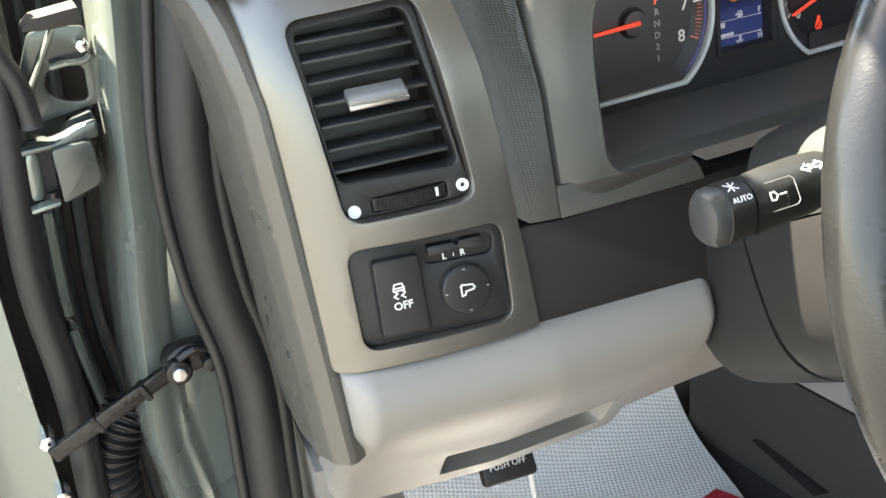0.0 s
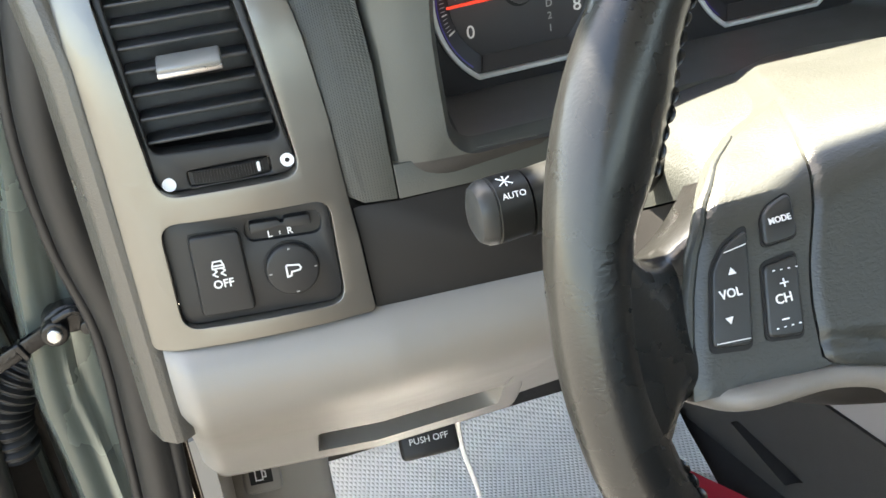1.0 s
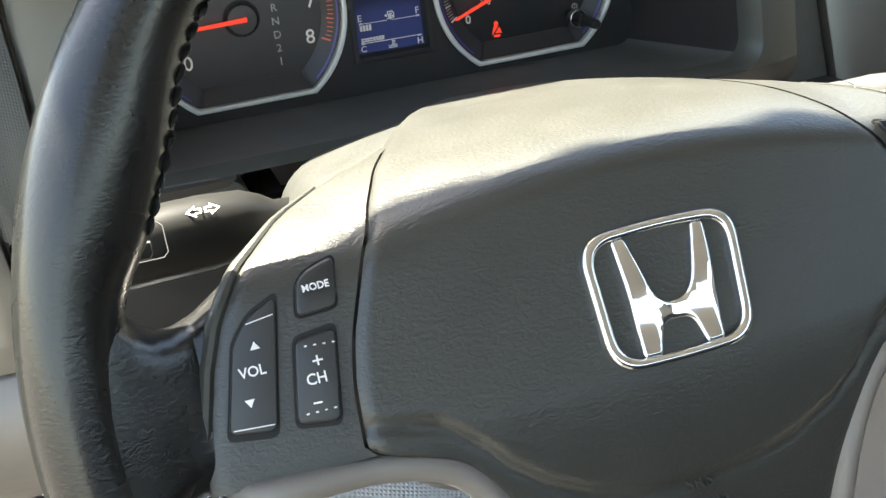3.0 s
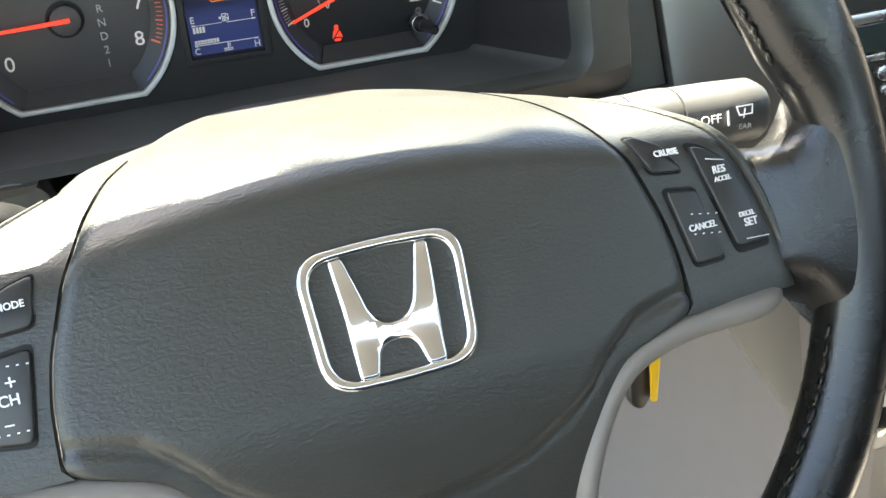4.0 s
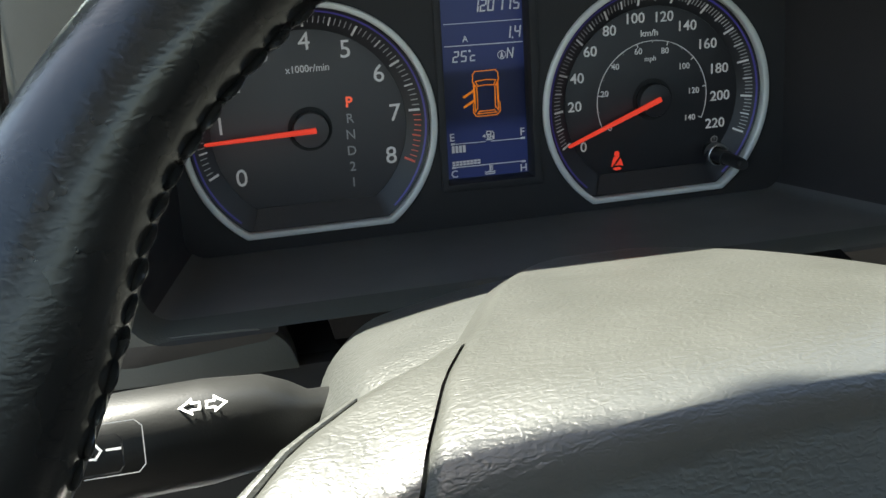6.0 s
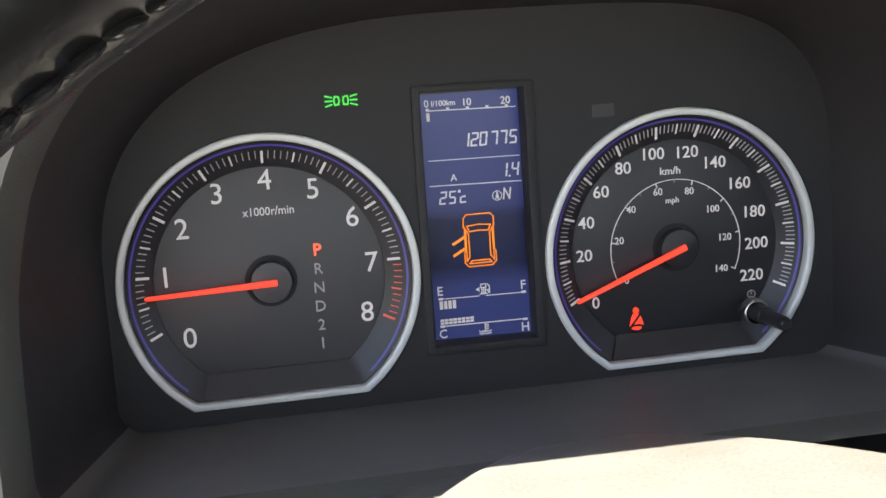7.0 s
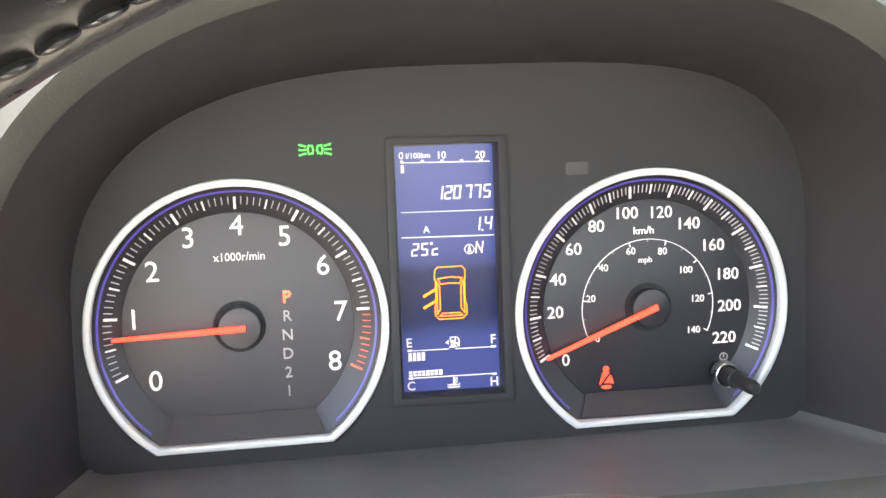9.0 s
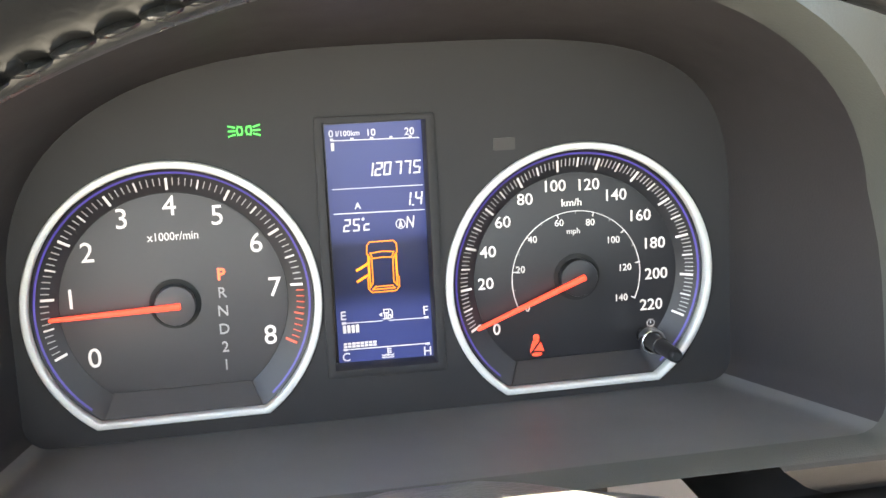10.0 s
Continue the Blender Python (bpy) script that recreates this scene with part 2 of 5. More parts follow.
def loft(rings, closed=True, cap=True):
    """Skin through rings of points of one count."""
    bm = bmesh.new()
    vs = [[bm.verts.new(p) for p in ring] for ring in rings]
    n = len(rings[0])
    for a, b in zip(vs, vs[1:]):
        for i in range(n if closed else n - 1):
            j = (i + 1) % n
            bm.faces.new((a[i], a[j], b[j], b[i]))
    if cap and closed:
        bm.faces.new(list(reversed(vs[0])))
        bm.faces.new(vs[-1])
    return bm


def smooth_path(pts, n=8):
    """Catmull-Rom through the points."""
    P = [Vector(p) for p in pts]
    P = [P[0] * 2 - P[1]] + P + [P[-1] * 2 - P[-2]]
    out = []
    for i in range(1, len(P) - 2):
        for j in range(n):
            t = j / n
            a, b, c, d = P[i - 1:i + 3]
            out.append(0.5 * ((2 * b) + (c - a) * t + (2 * a - 5 * b + 4 * c - d) * t * t + (3 * b - a - 3 * c + d) * t ** 3))
    return out + [P[-2]]


def tube(pts, radius, n=12, flat=1.0, up=(0, 0, 1), closed=False):
    """A tube along points; radius a number or one for each point; flat: height over width."""
    P = [Vector(p) for p in pts]
    k = len(P)
    rs = radius if isinstance(radius, (list, tuple)) else [radius] * k
    rings = []
    for i in range(k):
        d = (P[(i + 1) % k] - P[i - 1]) if closed else (P[min(i + 1, k - 1)] - P[max(i - 1, 0)])
        d.normalize()
        s = d.cross(Vector(up))
        s = s.normalized() if s.length > 1e-4 else Vector((1, 0, 0))
        w = s.cross(d)
        rings.append([P[i] + rs[i] * (s * math.cos(2 * math.pi * j / n) + w * flat * math.sin(2 * math.pi * j / n)) for j in range(n)])
    if closed:
        rings.append(rings[0])
        bm = loft(rings, cap=False)
        bmesh.ops.remove_doubles(bm, verts=bm.verts, dist=1e-6)
        return bm
    return loft(rings)


def sheet(f, nu, nv, thick, way=None):
    """A surface f(u, v), u and v from 0 to 1, with thickness along way(u, v), or a fixed vector."""
    bm = bmesh.new()
    top = [[bm.verts.new(f(i / nu, j / nv)) for j in range(nv + 1)] for i in range(nu + 1)]
    low = [[bm.verts.new(Vector(v.co) + Vector(thick)) for v in row] for row in top]
    for i in range(nu):
        for j in range(nv):
            bm.faces.new((top[i][j], top[i + 1][j], top[i + 1][j + 1], top[i][j + 1]))
            bm.faces.new((low[i][j], low[i][j + 1], low[i + 1][j + 1], low[i + 1][j]))
    for i in range(nu):
        bm.faces.new((top[i][0], low[i][0], low[i + 1][0], top[i + 1][0]))
        bm.faces.new((top[i][nv], top[i + 1][nv], low[i + 1][nv], low[i][nv]))
    for j in range(nv):
        bm.faces.new((top[0][j], top[0][j + 1], low[0][j + 1], low[0][j]))
        bm.faces.new((top[nu][j], low[nu][j], low[nu][j + 1], top[nu][j + 1]))
    return bm


def writing(name, text, size, m, mat, parent, thick=0.0002, squeeze=1.0, bold=0.0):
    """Letters as a flat mesh, centred, in the built-in font; size is about the capital's height."""
    c = bpy.data.curves.new(name, "FONT")
    c.body, c.size, c.align_x, c.align_y, c.extrude, c.offset, c.resolution_u = text, size * 1.38, "CENTER", "CENTER", thick, bold, 3
    tmp = bpy.data.objects.new(name, c)
    scene.collection.objects.link(tmp)
    me = bpy.data.meshes.new_from_object(tmp)
    bpy.data.objects.remove(tmp)
    bpy.data.curves.remove(c)
    tidy = bmesh.new()
    tidy.from_mesh(me)
    bmesh.ops.remove_doubles(tidy, verts=tidy.verts, dist=1e-7)
    tidy.to_mesh(me)
    tidy.free()
    me.materials.clear()
    me.materials.append(mat)
    ob = new(name, me)
    ob.parent = parent
    ob.matrix_local = m @ Matrix.Diagonal((squeeze, 1, 1, 1))
    return ob


def interp(x, table):
    """Piecewise linear."""
    if x <= table[0][0]:
        return table[0][1]
    for (a, p), (b, q) in zip(table, table[1:]):
        if x <= b:
            return p + (q - p) * (x - a) / (b - a)
    return table[-1][1]


# ---- the setting: ground and the car's cabin ----
ground = part("ground", box(400, 400, 0.2, at=pose(0, 0, -0.1)), GROUND, label="grey sunlit asphalt ground beside the car")
tagged(ground, category="ground", kind="structure")
floor = part("floor", box(1.6, 2.6, 0.05, at=pose(0.38, -0.35, 0.435)), CARPET, label="dark carpeted floor of the cabin")
tagged(floor, category="floor", kind="structure")
firewall = part("wall_front", box(1.5, 0.04, 0.78, at=pose(0.38, 0.78, 0.79)), CARPET, label="dark carpeted bulkhead behind the dashboard")
tagged(firewall, category="wall", kind="structure")
# unseen roof edge, placed and waved to cast the shadow line on the pad
SHADE_EDGE = 0.2665


def roof_edge(x):
    x += 0.115
    return SHADE_EDGE + 0.02 * max(0, -0.05 - x) - 2.2 * max(0, -0.185 - x) + 0.004 * math.sin(34 * x) + 0.0022 * math.sin(95 * x + 1.0) + 0.001 * math.sin(170 * x)


roof_bm = sheet(lambda u, v: (-0.36 + 1.48 * u, roof_edge(-0.36 + 1.48 * u) * (1 - v) - 1.75 * v, 1.66 - 0.03 * v), 160, 40, (0, 0, 0.04))
roof = part("ceiling", roof_bm, ROOFCLOTH, label="unseen pale grey headliner, its front edge shaped to shade the wheel's pad")
tagged(roof, category="ceiling", kind="structure")
# unseen walls, added to cut the light from the rear and the right
wall_back = part("wall_back", box(1.5, 0.05, 0.80, at=pose(0.38, -0.85, 0.83)), CARPET, label="unseen dark wall added to block light from the rear")
tagged(wall_back, category="wall", kind="structure")
wall_right = part("wall_right", box(0.05, 2.4, 0.98, at=pose(1.16, -0.5, 0.92)), TAUPE, label="unseen taupe wall added to block light from the right")
tagged(wall_right, category="wall", kind="structure")

# unseen wall, added to cut the light from the back left
wall_left = part("wall_left", box(0.05, 0.90, 0.80, at=pose(-0.40, -1.32, 0.83)), TAUPE, label="unseen taupe wall added to block light from behind the door opening")
tagged(wall_left, category="wall", kind="structure")

# ---- dashboard ----

def front_y(x, z):
    """How far ahead the dashboard's face stands."""
    wrap = 0.1259 * min(0, x + 0.15)
    return 0.2205 - wrap + 0.1617 * (z - 1.06) + 1.5 * max(0, z - 1.125) ** 2 + 3.0 * max(0, z - 1.15) ** 2 + 2.0 * max(0, z - 1.187) ** 2


def on_front(out=0.0):
    """Maps (x, z, d) to the dashboard's face, d towards the driver."""
    return lambda x, z, d: Vector((x, front_y(x, z) - d - out, z))


dashboard = thing("dashboard", pose(0, 0.45, 1.0), "grey two-tone car dashboard with warm silver side trim", "dashboard")


def dash_part(name, bm, mat, label=""):
    ob = part(name, bm, mat, None, label)
    ob.parent = dashboard
    ob.matrix_parent_inverse = dashboard.matrix_world.inverted()
    return ob


def trim_way(x, z, d):
    """The trim swells between its edges and rolls away at the door side."""
    swell = 0.0045 * max(0, 1 - ((x + 0.262) / 0.056) ** 2) - 0.006 * max(0, (-0.303 - x) / 0.014) ** 2
    return Vector((x, front_y(x, z) - d - swell * (1 if d > -0.006 else 0.3), z))


# warm silver panel round the vent and the switches
VENT = rounded([(-0.3025, 1.187), (-0.2365, 1.189), (-0.2265, 1.086), (-0.2945, 1.087)], 0.010)
SWP = rounded([(-0.2985, 1.0745), (-0.2165, 1.0715), (-0.2185, 1.0175), (-0.2995, 1.0200)], 0.009)
OUT = [(-0.3165, 1.010), (-0.3165, 1.10), (-0.3175, 1.15), (-0.322, 1.185), (-0.330, 1.215), (-0.335, 1.232), (-0.226, 1.232), (-0.219, 1.185), (-0.2125, 1.15), (-0.2085, 1.11), (-0.207, 1.072), (-0.2055, 1.05), (-0.2045, 1.009)]
dash_part("side_trim_panel", prism(rounded(OUT, 0.003, 3), -0.012, 0.0035, [VENT, SWP], b=0.0030, seg=4, ways=trim_way, cuts=18), TRIM, "warm silver trim panel")
dash_part("textured_strip", prism([(-0.2065, 1.069), (-0.2080, 1.11), (-0.2120, 1.15), (-0.2185, 1.185), (-0.2255, 1.232), (-0.190, 1.232), (-0.1845, 1.18), (-0.1822, 1.13), (-0.1822, 1.063), (-0.199, 1.064)], -0.012, 0.0008, b=0.0006, ways=on_front()), STRIP, "dark finely checked plastic strip")
dash_part("lower_panel", prism([(-0.2035, 1.008), (-0.2045, 1.05), (-0.2055, 1.062), (-0.20, 1.0625), (-0.1815, 1.0615), (0.235, 1.0615), (0.235, 1.0), (-0.09, 1.0)], -0.02, -0.001, b=0.001, ways=on_front()), DARK, "dark brown-black plastic panel")


# instrument hood
def arch(cx, hw, z0, top, p, bottom, r, y, n=44, pl=None):
    """One ring of the hood: flat foot, rounded lower corners, upright sides, curved top."""
    pts = []
    for i in range(9):
        pts.append((cx + (hw - r) * (1 - 2 * i / 8), bottom))
    for i in range(1, 6):
        a = radians(270 - 90 * i / 6)
        pts.append((cx - hw + r + r * math.cos(a), bottom + r + r * math.sin(a)))
    for i in range(6):
        pts.append((cx - hw, bottom + r + (z0 - bottom - r) * i / 6))
    for i in range(n + 1):
        a = math.pi - math.pi * i / n
        c, s = math.cos(a), math.sin(a)
        q = pl if pl and c < 0 else p
        pts.append((cx + hw * math.copysign(abs(c) ** (2 / q), c), z0 + top * abs(s) ** (2 / q)))
    for i in range(1, 7):
        pts.append((cx + hw, z0 - (z0 - bottom - r) * i / 6))
    for i in range(1, 6):
        a = radians(-90 * i / 6)
        pts.append((cx + hw - r + r * math.cos(a), bottom + r + r * math.sin(a)))
    return [Vector((x, y(z) if callable(y) else y, z)) for x, z in pts]


def lip(d):
    return lambda z: 0.2205 + 0.1617 * (z - 1.06) - 0.45 * max(0, z - 1.165) + d


def lip_out(d):
    return lambda z: 0.2205 + 0.1617 * (z - 1.06) - 0.38 * max(0, z - 1.165) + 9.0 * max(0, 1.085 - z) ** 2 + d


hood_rings = [arch(0.0105, 0.141, 1.13, 0.091, 4, 1.0755, 0.010, 0.3215, pl=2.6),
              arch(0.0105, 0.142, 1.13, 0.093, 4, 1.0757, 0.010, 0.315, pl=2.6),
              arch(0.0150, 0.162, 1.122, 0.1245, 2.5, 1.0815, 0.012, lip(0.012)),
              arch(0.0150, 0.1645, 1.12, 0.1295, 2.5, 1.0805, 0.013, lip(0.003)),
              arch(0.0150, 0.1680, 1.12, 0.1345, 2.5, 1.0780, 0.015, lip(-0.002)),
              arch(0.0150, 0.1800, 1.12, 0.150, 2.6, 1.0700, 0.014, lip_out(0.000)),
              arch(0.0150, 0.1930, 1.12, 0.168, 3.0, 1.0632, 0.012, lip_out(0.005)),
              arch(0.0150, 0.1965, 1.12, 0.172, 3.3, 1.0625, 0.012, lip_out(0.011)),
              arch(0.0150, 0.1990, 1.11, 0.170, 3.3, 1.06, 0.012, 0.36),
              arch(0.0150, 0.2000, 1.08, 0.150, 2.4, 1.05, 0.012, 0.60),
              arch(0.0150, 0.2000, 1.08, 0.140, 2.6, 1.05, 0.012, 0.79)]
hood_bm = loft(hood_rings[2:], cap=False)
foot_bm = hood_bm.copy()
for bm, k in ((hood_bm, -1), (foot_bm, 1)):
    bmesh.ops.bisect_plane(bm, geom=[*bm.verts, *bm.edges, *bm.faces], dist=1e-6, plane_co=(0, 0, 1.0790), plane_no=(0, 0, k), clear_outer=True)
# the foot is cut away where the steering column passes
bmesh.ops.delete(foot_bm, geom=[f for f in foot_bm.faces if -0.098 < f.calc_center_median().x < 0.128], context="FACES")
dash_part("hood_apron", prism(rounded([(-0.1816, 1.0625), (-0.1816, 1.0800), (-0.1060, 1.0800), (-0.0965, 1.0735), (-0.0930, 1.0625)], [0.0008, 0.001, 0.006, 0.008, 0.001]), -0.02, 0.0004, b=0.0005, ways=on_front()), HOODM, "dark grey foot of the hood beside the column")
dash_part("hood_foot", foot_bm, HOOD_SHADE, "brown-grey foot of the hood, darkened for the shade under its lip")
dash_part("instrument_hood", hood_bm, HOODM, "dark grey soft-touch instrument hood")


# upward faces are split off for the light-toned ledge, the rest is lining
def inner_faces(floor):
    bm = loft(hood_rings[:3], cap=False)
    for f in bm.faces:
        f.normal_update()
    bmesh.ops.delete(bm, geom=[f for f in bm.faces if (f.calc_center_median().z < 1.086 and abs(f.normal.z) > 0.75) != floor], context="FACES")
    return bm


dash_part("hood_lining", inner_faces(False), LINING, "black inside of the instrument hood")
dash_part("hood_floor", inner_faces(True), SHELF, "dark grey satin ledge below the dials, lightened as if lit from behind")
for x0, x1 in ((-0.336, -0.150), (0.180, 1.06)):
    dash_part("dash_top", sheet(lambda u, v, x0=x0, x1=x1: (x0 + (x1 - x0) * u, 0.274 + 0.506 * v, 1.226 + 0.015 * math.sin(v * math.pi) + 0.01 * math.sin(u * math.pi) - 0.02 * v), 24, 14, (0, 0, -0.02)), DASH, "grey soft-touch top of the dashboard")


def cap_shape(u, v):
    z = 0.955 + (1.222 - 0.955) * v
    rows = [(-0.317, 0.004), (-0.321, 0.004), (-0.328, 0.010), (-0.3335, 0.024), (-0.3355, 0.05), (-0.3340, 0.085), (-0.330, 0.125)]
    f = u * (len(rows) - 1)
    i = min(int(f), len(rows) - 2)
    x = rows[i][0] + (rows[i + 1][0] - rows[i][0]) * (f - i)
    d = rows[i][1] + (rows[i + 1][1] - rows[i][1]) * (f - i)
    lean = interp(z, [(0.9, 0.004), (1.10, 0), (1.15, -0.001), (1.185, -0.0055), (1.22, -0.015)])
    return Vector((x + lean, front_y(-0.317, z) + d, z))


dash_part("end_cap", sheet(cap_shape, 24, 30, (0.006, 0.004, 0)), CAP, "textured brown-grey plastic end cap")


# light knee panel below
KNEE = smooth_path([Vector(p) for p in ((0.232, 1.0090), (0.2185, 1.0078), (0.2090, 1.0030), (0.2035, 0.995), (0.2020, 0.982), (0.2110, 0.962), (0.231, 0.940), (0.2535, 0.920), (0.2765, 0.900), (0.2955, 0.8805), (0.318, 0.850), (0.327, 0.8400), (0.338, 0.8350), (0.40, 0.833))], 12)


def knee_shape(u, v):
    x = -0.3125 + 0.2185 * u
    y, z = KNEE[min(int(v * (len(KNEE) - 1)), len(KNEE) - 2)].lerp(KNEE[min(int(v * (len(KNEE) - 1)) + 1, len(KNEE) - 1)], (v * (len(KNEE) - 1)) % 1 if v < 1 else 1)
    slot = min(1, max(0, (x + 0.238) / 0.003), max(0, (-0.116 - x) / 0.014)) if x < -0.116 and x > -0.238 else 0
    y += 0.030 * slot * min(1, max(0, (0.8805 - z) / 0.002)) * min(1, max(0, (z - 0.8530) / 0.004))
    side = max(0, (x + 0.105) / 0.011)
    left = max(0, (-0.300 - x) / 0.0125)
    return Vector((x, y + 0.014 * side ** 2 + 0.010 * left ** 2 - 0.126 * min(0, x + 0.2), z + 0.003 * max(0, (-0.2 - x) / 0.11)))


dash_part("knee_panel", sheet(knee_shape, 90, 150, (0, 0.02, 0.004)), BEIGE, "light grey-beige knee panel")
dash_part("column_trim", sheet(lambda u, v: (-0.116 + 0.225 * u, 0.222 + 0.104 * v + 0.004 * math.sin(math.pi * u), 0.957 - 0.109 * v), 16, 8, (0, 0.01, 0.004)), BEIGE, "light grey-beige trim under the steering column")

# right of the hood
dash_part("side_strip", prism([(0.185, 1.0), (0.234, 0.98), (0.232, 1.235), (0.185, 1.235)], -0.012, 0.0, b=0.001, ways=on_front()), STRIP, "dark finely checked plastic strip")
dash_part("centre_trim", prism([(0.2355, 0.985), (0.262, 0.955), (0.333, 0.945), (0.333, 1.235), (0.2335, 1.235)], -0.012, 0.0045, b=0.002, ways=on_front()), TRIM, "warm silver trim beside the radio")

# ---- steering wheel ----
TILT = 29.0
wheel = thing("steering_wheel", pose(0, 0, 1.1, 90 - TILT), "black leather steering wheel with grey airbag pad and chrome badge", "steering wheel")


def rim_ring(n, R=0.1735):
    return [Vector((R * math.sin(2 * math.pi * i / n), R * math.cos(2 * math.pi * i / n), 0)) for i in range(n)]


def thumb(a):
    """How far the thumb rests swell the rim, a in degrees from the top."""
    a = min(a, 360 - a)
    return math.exp(-((a - 63) / 9.0) ** 2) if a < 63 else math.exp(-((a - 63) / 12.0) ** 4)


def rim_mesh():
    rings = []
    for i, p in enumerate(rim_ring(144)):
        d = p.normalized()
        grip = thumb(360 * i / 144)
        rings.append([p + d * 0.0142 * (1 + (0.50 * grip if math.cos(b) < 0 else 0.02 * grip)) * math.cos(b) + Vector((0, 0, 0.0144 * (1 + 0.08 * grip) * math.sin(b))) for b in [2 * math.pi * j / 28 for j in range(28)]])
    rings.append(rings[0])
    bm = loft(rings, cap=False)
    bmesh.ops.remove_doubles(bm, verts=bm.verts, dist=1e-6)
    return bm


RIM_TURN, RIM_AT = Matrix.Rotation(radians(10.45), 3, "X"), Vector((0.0005, 0.0006, -0.0112))


def lean_rim(bm):
    bmesh.ops.rotate(bm, verts=bm.verts, cent=(0, 0, 0), matrix=RIM_TURN)
    bmesh.ops.translate(bm, verts=bm.verts, vec=RIM_AT)
    return bm


rim = part("rim", lean_rim(rim_mesh()), LEATHER, wheel, "worn black leather rim")
lace = bmesh.new()
for i in range(168):
    deg = 360 * (i + 0.5) / 168
    if 70 < min(deg, 360 - deg) < 106:
        continue
    a = radians(deg)
    d = Vector((math.sin(a), math.cos(a), 0))
    base = d * (0.1600 - 0.0066 * thumb(deg)) + Vector((0, 0, 0.0035))
    m = Matrix.Translation(base) @ pose(0, 0, 0, 0, 0, -deg + random.uniform(4, 14)) @ pose(0, 0, 0, 30, random.uniform(18, 30), 0) @ Matrix.Diagonal((random.uniform(0.0031, 0.0037), random.uniform(0.0008, 0.0012), random.uniform(0.0024, 0.0036), 1))
    bmesh.ops.create_icosphere(lace, subdivisions=2, radius=1.0, matrix=m)
tagged(part("lacing", lean_rim(lace), LEATHER, rim, "black stitched lacing on the inner side"), kind="stuff")


def pad_w(x, v):
    """Height of the pad's skin over the wheel's plane."""
    w = 0.0015 - 0.55 * x * x
    v0 = 0.026 + 0.013 * max(0, 1 - (x / 0.09) ** 2)
    if v > v0:
        t = (v - v0) / (0.045 - 0.7 * (v0 - 0.026))
        w -= 0.064 * t ** 1.7 if t < 1 else 0.064 + 0.1088 * (t - 1)
    if v < -0.02:
        w -= 0.03 * ((-0.02 - v) / 0.09) ** 1.4
    if v > 0.054:
        w -= 9.5 * (v - 0.054) ** 2
    return w


HALF = [(-0.125, 0.040), (-0.10, 0.0425), (-0.074, 0.0507), (-0.054, 0.0590), (-0.045, 0.0645), (-0.0335, 0.0740), (-0.0285, 0.0830), (-0.0262, 0.0950), (-0.0240, 0.0995), (-0.0042, 0.0985), (0.0092, 0.0958), (0.0165, 0.0932), (0.0308, 0.0880), (0.0398, 0.0830), (0.0463, 0.0803), (0.060, 0.0710), (0.068, 0.0615), (0.075, 0.0530), (0.081, 0.045), (0.087, 0.035), (0.092, 0.021), (0.0935, 0.012)]


def half(y):
    """Half the pad's width, smoothed."""
    k = min(0.0032, (0.0935 - y) * 0.8)
    return sum(interp(y + k * i / 3, HALF) for i in (-3, -2, -1, 0, 1, 2, 3)) / 7


SEAM = [(0, -0.058), (0.02, -0.0567), (0.035, -0.0525), (0.05, -0.0450), (0.06, -0.0370), (0.067, -0.0285), (0.078, -0.0195), (0.095, -0.0150)]


def pad_shape(u, v):
    y = -0.125 + 0.2185 * v
    h = half(y)
    x = h * (2 * u - 1)
    e = max(0, abs(2 * u - 1) - 0.96) / 0.04
    low = interp(abs(x), SEAM) - y
    step = 0.0026 / (1 + math.exp(-max(-30, min(30, low / 0.0011)))) * min(1, max(0, 0.093 - abs(x)) / 0.02)
    groove = 0.0012 * math.exp(-((low - 0.0015) / 0.0022) ** 2)
    return Vector((x, y, pad_w(x, y) - 0.0016 * e * e - step - groove))


part("airbag_pad", sheet(pad_shape, 120, 150, (0, 0, -0.02)), PAD, wheel, "dark grey grained airbag pad")

